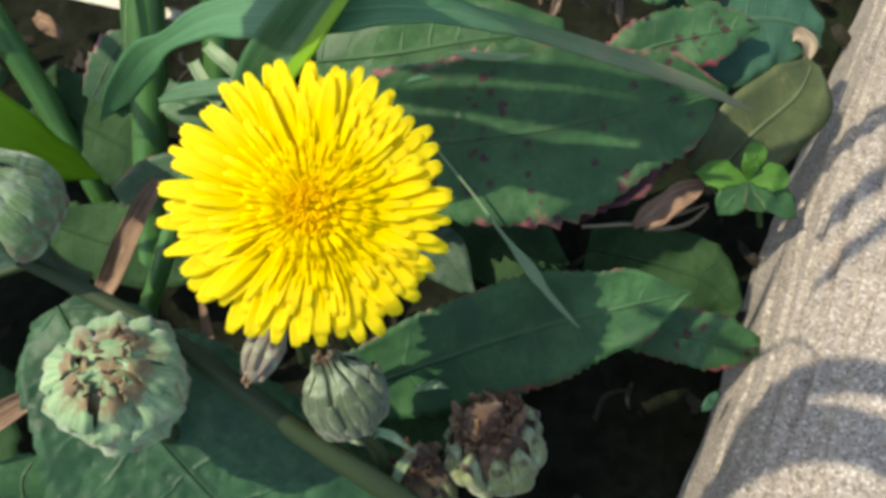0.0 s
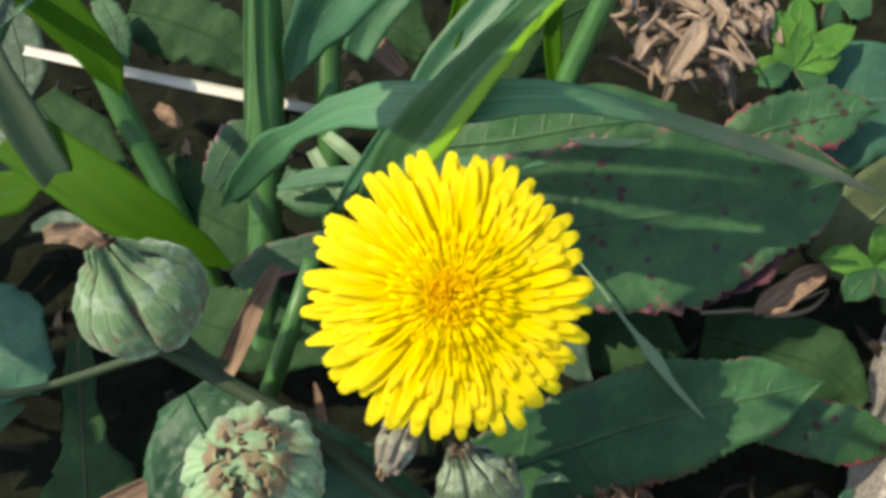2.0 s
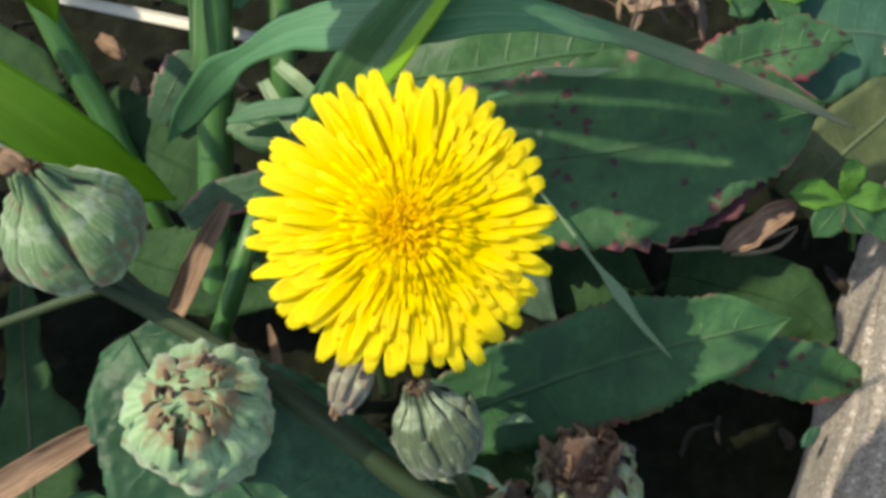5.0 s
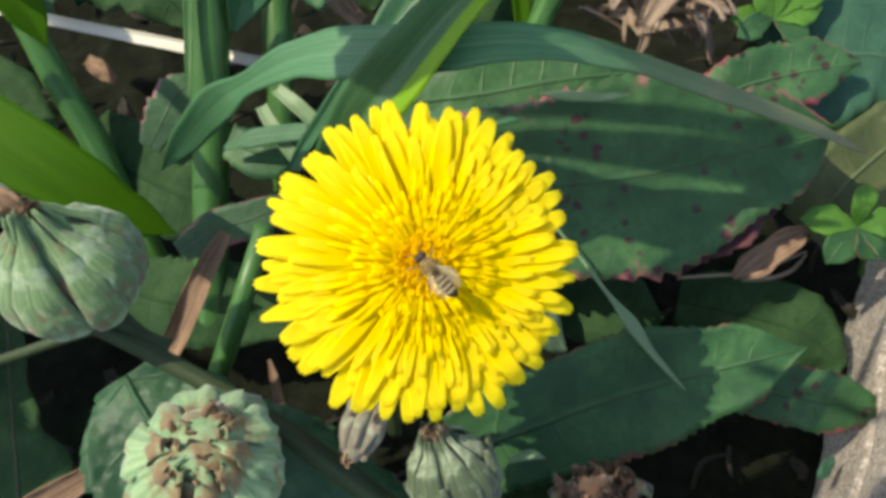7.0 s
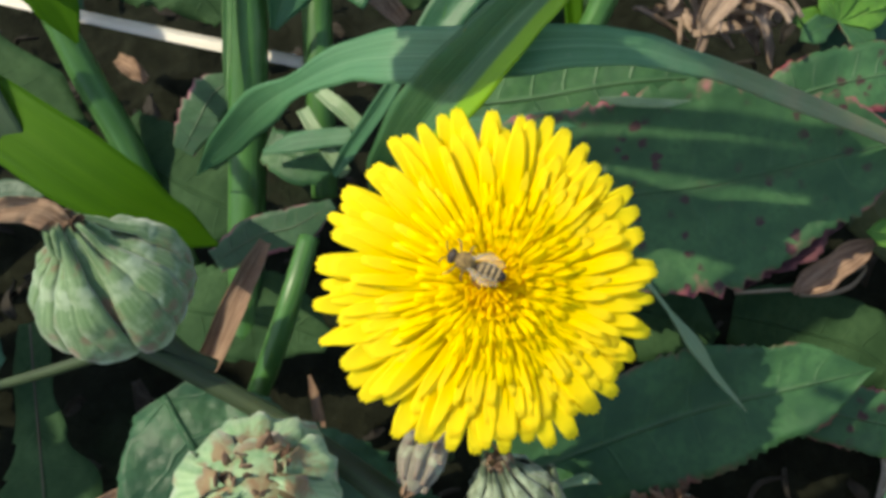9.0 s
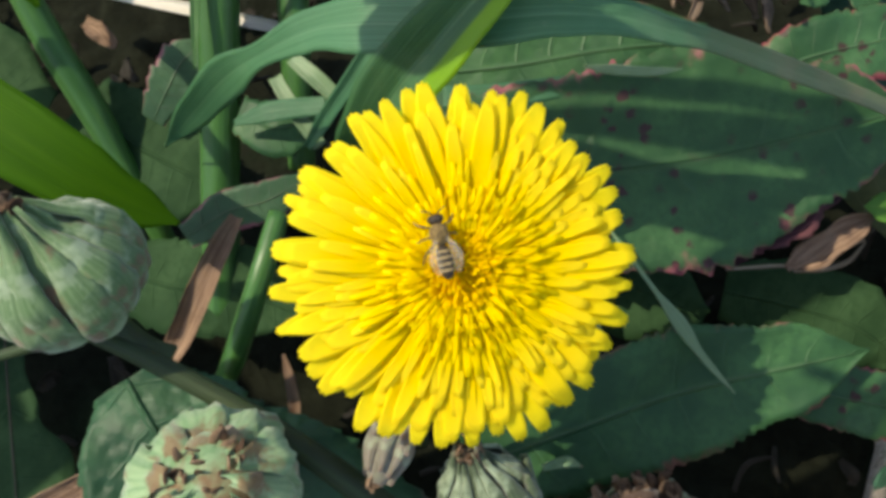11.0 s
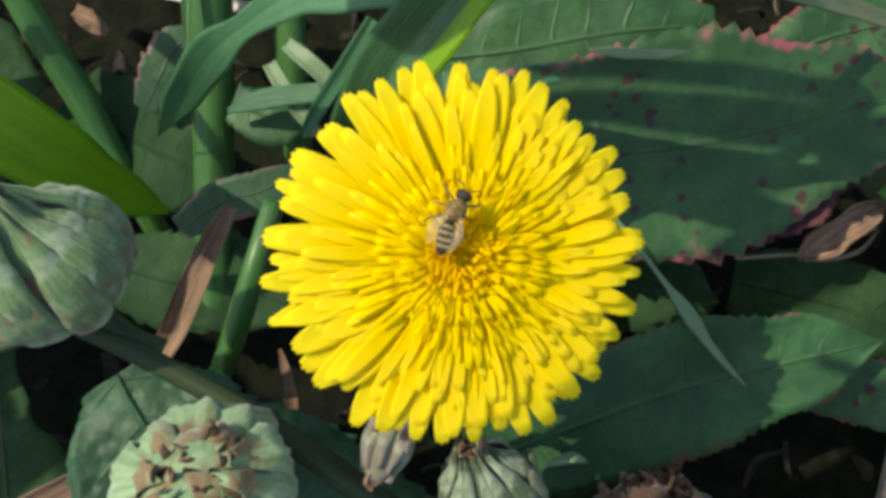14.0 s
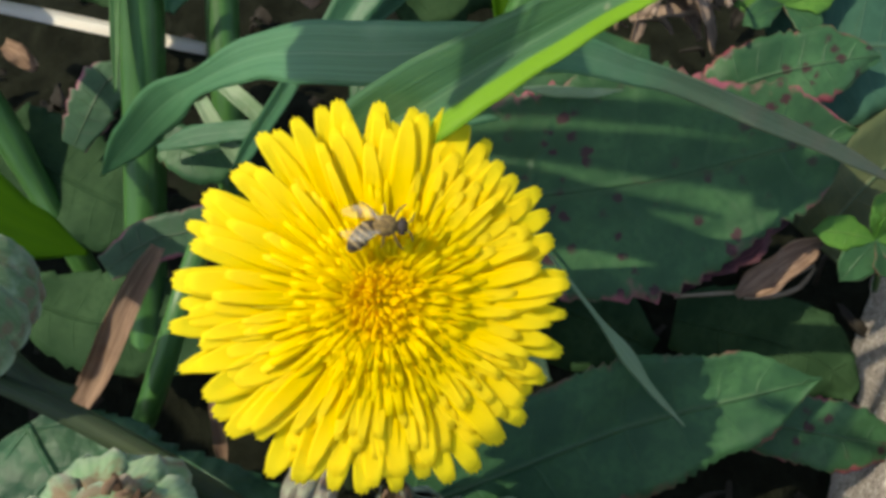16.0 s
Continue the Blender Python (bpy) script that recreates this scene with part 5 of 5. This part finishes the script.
# ---------------------------------------------------------------- low growth round about
def build_surround():
    rnd = random.Random(12)
    rows = []
    for k in range(170):
        x, y = rnd.uniform(-260, 95), rnd.uniform(-60, 300)
        inside = -140 < x < 130 and -10 < y < 225
        if inside or (x > 60 and y < 150):
            continue
        rows.append((x, y))
    for k, (x, y) in enumerate(rows[:26]):
        plant = tuft("green grass growing from the soil round about", (x, y, -2))
        for q in range(4):
            h = rnd.uniform(35, 95)
            lean = Vector((rnd.uniform(-0.6, 0.6), rnd.uniform(-0.6, 0.6), 1.0)).normalized()
            bend = Vector((rnd.uniform(-1, 1), rnd.uniform(-1, 1), 0)) * h * 0.45
            p0 = Vector((x + rnd.uniform(-4, 4), y + rnd.uniform(-4, 4), -2))
            w = rnd.uniform(1.6, 3.4)
            sheet("blade", M_grass, [tuple(p0), tuple(p0 + lean * h * 0.5), tuple(p0 + lean * h * 0.9 + bend * 0.5), tuple(p0 + lean * h + bend)],
                  [w * 0.7, w, w * 0.8, 0.1], "", "grass", parent=plant,
                  up=(bend.x, bend.y, 20), fold=0.3, nu=12, nv=4, seed=rnd.randrange(999))


build_surround()


# ---------------------------------------------------------------- bee
def ball(name, material, centre, radii, parent, label="", nu=14, nv=16, squeeze=0.0):
    verts, faces, uvs = [], [], []
    for i in range(nu + 1):
        a = math.pi * i / nu
        for j in range(nv):
            b = 2 * math.pi * j / nv
            s = math.sin(a) * (1 - squeeze * (0.5 - 0.5 * math.cos(a)))
            verts.append(((centre[0] + radii[0] * math.cos(a)) * 0.001, (centre[1] + radii[1] * s * math.cos(b)) * 0.001,
                          (centre[2] + radii[2] * s * math.sin(b)) * 0.001))
            uvs.append((i / nu, j / nv))
    for i in range(nu):
        for j in range(nv):
            p, q = i * nv + j, i * nv + (j + 1) % nv
            faces.append((p, p + nv, q + nv, q))
    return piece(name, mesh_of(name, verts, faces, material, uvs), parent, label)


def build_bee():
    root = thing("bee", "small brown bee with pale banded abdomen on the yellow flower", "bee", Matrix.Identity(4))
    ball("thorax", M_bee_hair, (1.0, 0, 1.35), (1.15, 0.98, 0.95), root, "furry greyish brown thorax")
    head = ball("head", M_bee_dark, (2.45, 0, 1.2), (0.55, 0.78, 0.66), root, "dark head")
    for s in (-1, 1):
        ball("eye", M_bee_dark, (2.5, 0.6 * s, 1.28), (0.34, 0.2, 0.4), head)
        tube("antenna", M_bee_dark, [(2.85, 0.25 * s, 1.45), (3.3, 0.6 * s, 1.75), (3.55, 1.25 * s, 1.5)], [0.07, 0.065, 0.06], parent=head, nu=10, nv=6)
    abdomen = ball("abdomen", M_bee_dark, (-1.7, 0, 1.15), (1.8, 0.84, 0.8), root, "dark abdomen with pale bands")
    for x, r in ((-0.7, 0.74), (-1.3, 0.86), (-1.95, 0.87), (-2.55, 0.78)):
        v, f, uv = tube_geometry([(x + 0.14, 0, 1.15), (x, 0, 1.15), (x - 0.14, 0, 1.15)], [0.97 * r, 1.02 * r, 0.97 * r], 4, 20)
        band = mesh_of("band", [(a[0], a[1], 0.00115 + (a[2] - 0.00115) * 0.96) for a in v], f[:-2], M_bee_band, uv)
        piece("band", band, abdomen, "pale hairy band")
    for s in (-1, 1):
        w = [(0.7, 0.55 * s, 2.1), (-0.6, 0.95 * s, 2.28), (-1.8, 1.05 * s, 2.3), (-2.9, 0.95 * s, 2.2)]
        v, f, uv = sheet_geometry(w, [0.1, 0.42, 0.55, 0.2], nu=14, nv=6, thick=0.02, ripple=0.03)
        piece("wing", mesh_of("wing", v, f, M_wing, uv), root, "clear shining wing")
        w = [(0.4, 0.5 * s, 2.0), (-0.4, 1.05 * s, 2.12), (-1.2, 1.35 * s, 2.1), (-1.9, 1.4 * s, 2.0)]
        v, f, uv = sheet_geometry(w, [0.1, 0.3, 0.4, 0.15], nu=12, nv=6, thick=0.02)
        piece("wing", mesh_of("wing", v, f, M_wing, uv), root, "small hind wing")
        for x0, x1, x2 in ((1.7, 2.3, 2.7), (0.9, 0.8, 0.6), (0.2, -0.8, -1.6)):
            tube("leg", M_bee_hair, [(x0, 0.5 * s, 0.8), ((x0 + x1) / 2, 1.25 * s, 1.1), (x1, 1.7 * s, 0.5), (x2, 2.05 * s, -0.1)],
                 [0.12, 0.11, 0.09, 0.05], parent=root, nu=12, nv=6)
    return root, abdomen


bee, bee_abdomen = build_bee()


def bee_pose(head, tail, up=None):
    """The bee between the places of its head and its tail."""
    head, tail = Vector(head), Vector(tail)
    x = (head - tail).normalized()
    z = FLOWER_UP
    y = z.cross(x).normalized()
    z = x.cross(y)
    m = Matrix((x, y, z)).transposed().to_4x4()
    m.translation = ((head + tail) * 0.5 - z * 1.2) * 0.001
    return m


# ---------------------------------------------------------------- loose blade in the wind
loose = tagged(sheet("loose_blade", M_pale_blade, [(-20.0, 32.1, 97.1), (-22.2, 34.2, 99.4), (-30.6, 43.9, 106.8), (-37.2, 49.8, 112.2), (-44.3, 56.0, 117.7)],
                     [0.08, 0.5, 0.75, 0.8, 0.7], "", "", up=TOWARDS, fold=0.3, nu=40, nv=6, seed=91, thick=0.2),
               "loose green grass blade blown past by the wind", "grass blade")


def motions():
    # the wind bends the two long blades at the end
    def sway(ob, shift, angle, lift=0.0):
        b = ob.matrix_basis.copy()

        def at(f):
            return Matrix.Translation(Vector(shift) * 0.001 * f) @ b @ Matrix.Rotation(radians(angle * f), 4, FLOWER_UP)

        up = b @ Matrix.Rotation(radians(lift), 4, FLOWER_UP)
        return [(0.0, b), (11.4, b), (11.8, up), (14.5, up), (15.0, b), (15.2, at(0.06)), (15.4, at(0.4)), (15.6, at(0.85)), (15.8, at(1.0)), (16.0, at(1.0))]

    walk(blade_wide, sway(blade_wide, (4.5, -5.0, 5.0), -19))
    walk(blade_over, sway(blade_over, (2.5, -0.5, 0.0), -2, 5))
    here = loose.matrix_basis.copy()
    go = Vector((-5.3, 40.5, 101.6)) * 0.001 - Vector((-20.4, 32.6, 97.4)) * 0.001
    left, right = pose(-0.26, 0.0, 0.002, 0, 0, 40), pose(0.25, 0.32, 0.0, 0, 0, 60)
    walk(loose, [(0.0, left), (11.4, left), (11.6, Matrix.Translation(go * -2.6) @ here), (11.7, here), (11.8, Matrix.Translation(go) @ here),
                 (11.9, Matrix.Translation(go * 3.2) @ here), (12.2, right), (16.0, right)])
    rows = [
        (7.0, (-18.0, 54.6, 76.5), (-13.6, 50.4, 74.2)),
        (7.2, (-18.2, 54.6, 76.5), (-13.9, 50.5, 74.3)),
        (7.5, (-19.0, 55.1, 76.7), (-14.6, 51.5, 74.8)),
        (8.0, (-20.5, 55.2, 76.8), (-15.2, 53.5, 75.9)),
        (8.5, (-20.9, 55.5, 76.9), (-16.6, 54.3, 76.3)),
        (10.8, (-20.7, 58.5, 78.5), (-19.0, 53.5, 75.9)),
        (11.0, (-19.9, 58.6, 78.6), (-18.4, 53.2, 75.7)),
        (11.5, (-18.4, 58.1, 78.3), (-18.9, 54.1, 76.2)),
        (12.0, (-19.5, 59.1, 78.8), (-18.8, 53.8, 76.1)),
        (12.5, (-18.4, 59.4, 79.0), (-20.6, 54.2, 76.3)),
        (13.0, (-18.3, 59.6, 79.1), (-20.2, 54.7, 76.5)),
        (13.5, (-17.0, 59.3, 78.9), (-19.2, 54.9, 76.6)),
        (14.0, (-16.9, 58.8, 78.7), (-19.5, 54.7, 76.5)),
        (14.5, (-15.9, 58.6, 78.6), (-20.5, 57.4, 78.0)),
        (15.0, (-15.6, 59.0, 78.8), (-20.1, 58.5, 78.6)),
        (15.5, (-15.7, 58.9, 78.8), (-20.2, 59.2, 78.9)),
        (16.0, (-15.3, 59.5, 79.1), (-19.8, 59.8, 79.2)),
    ]
    keys = [(t, bee_pose(h, b)) for t, h, b in rows]
    first = keys[0][1]
    away = pose(-0.19, 0.1, 0.003, 0, 0, 10)
    half = Matrix.Translation((-0.05, 0.01, 0.05))
    walk(bee, [(0.0, away), (5.2, away), (5.9, half @ first), (6.3, Matrix.Translation(FLOWER_UP * 0.004) @ first), (6.6, first)] + keys)

    # the abdomen curls to one side while the bee digs in
    waist = Matrix.Translation((-0.00035, 0, 0.0012))

    def curl(a):
        return waist @ Matrix.Rotation(radians(a), 4, "Z") @ waist.inverted()
    walk(bee_abdomen, [(0.0, curl(0)), (13.5, curl(0)), (14.0, curl(14)), (14.5, curl(50)), (15.0, curl(52)), (16.0, curl(54))])


motions()
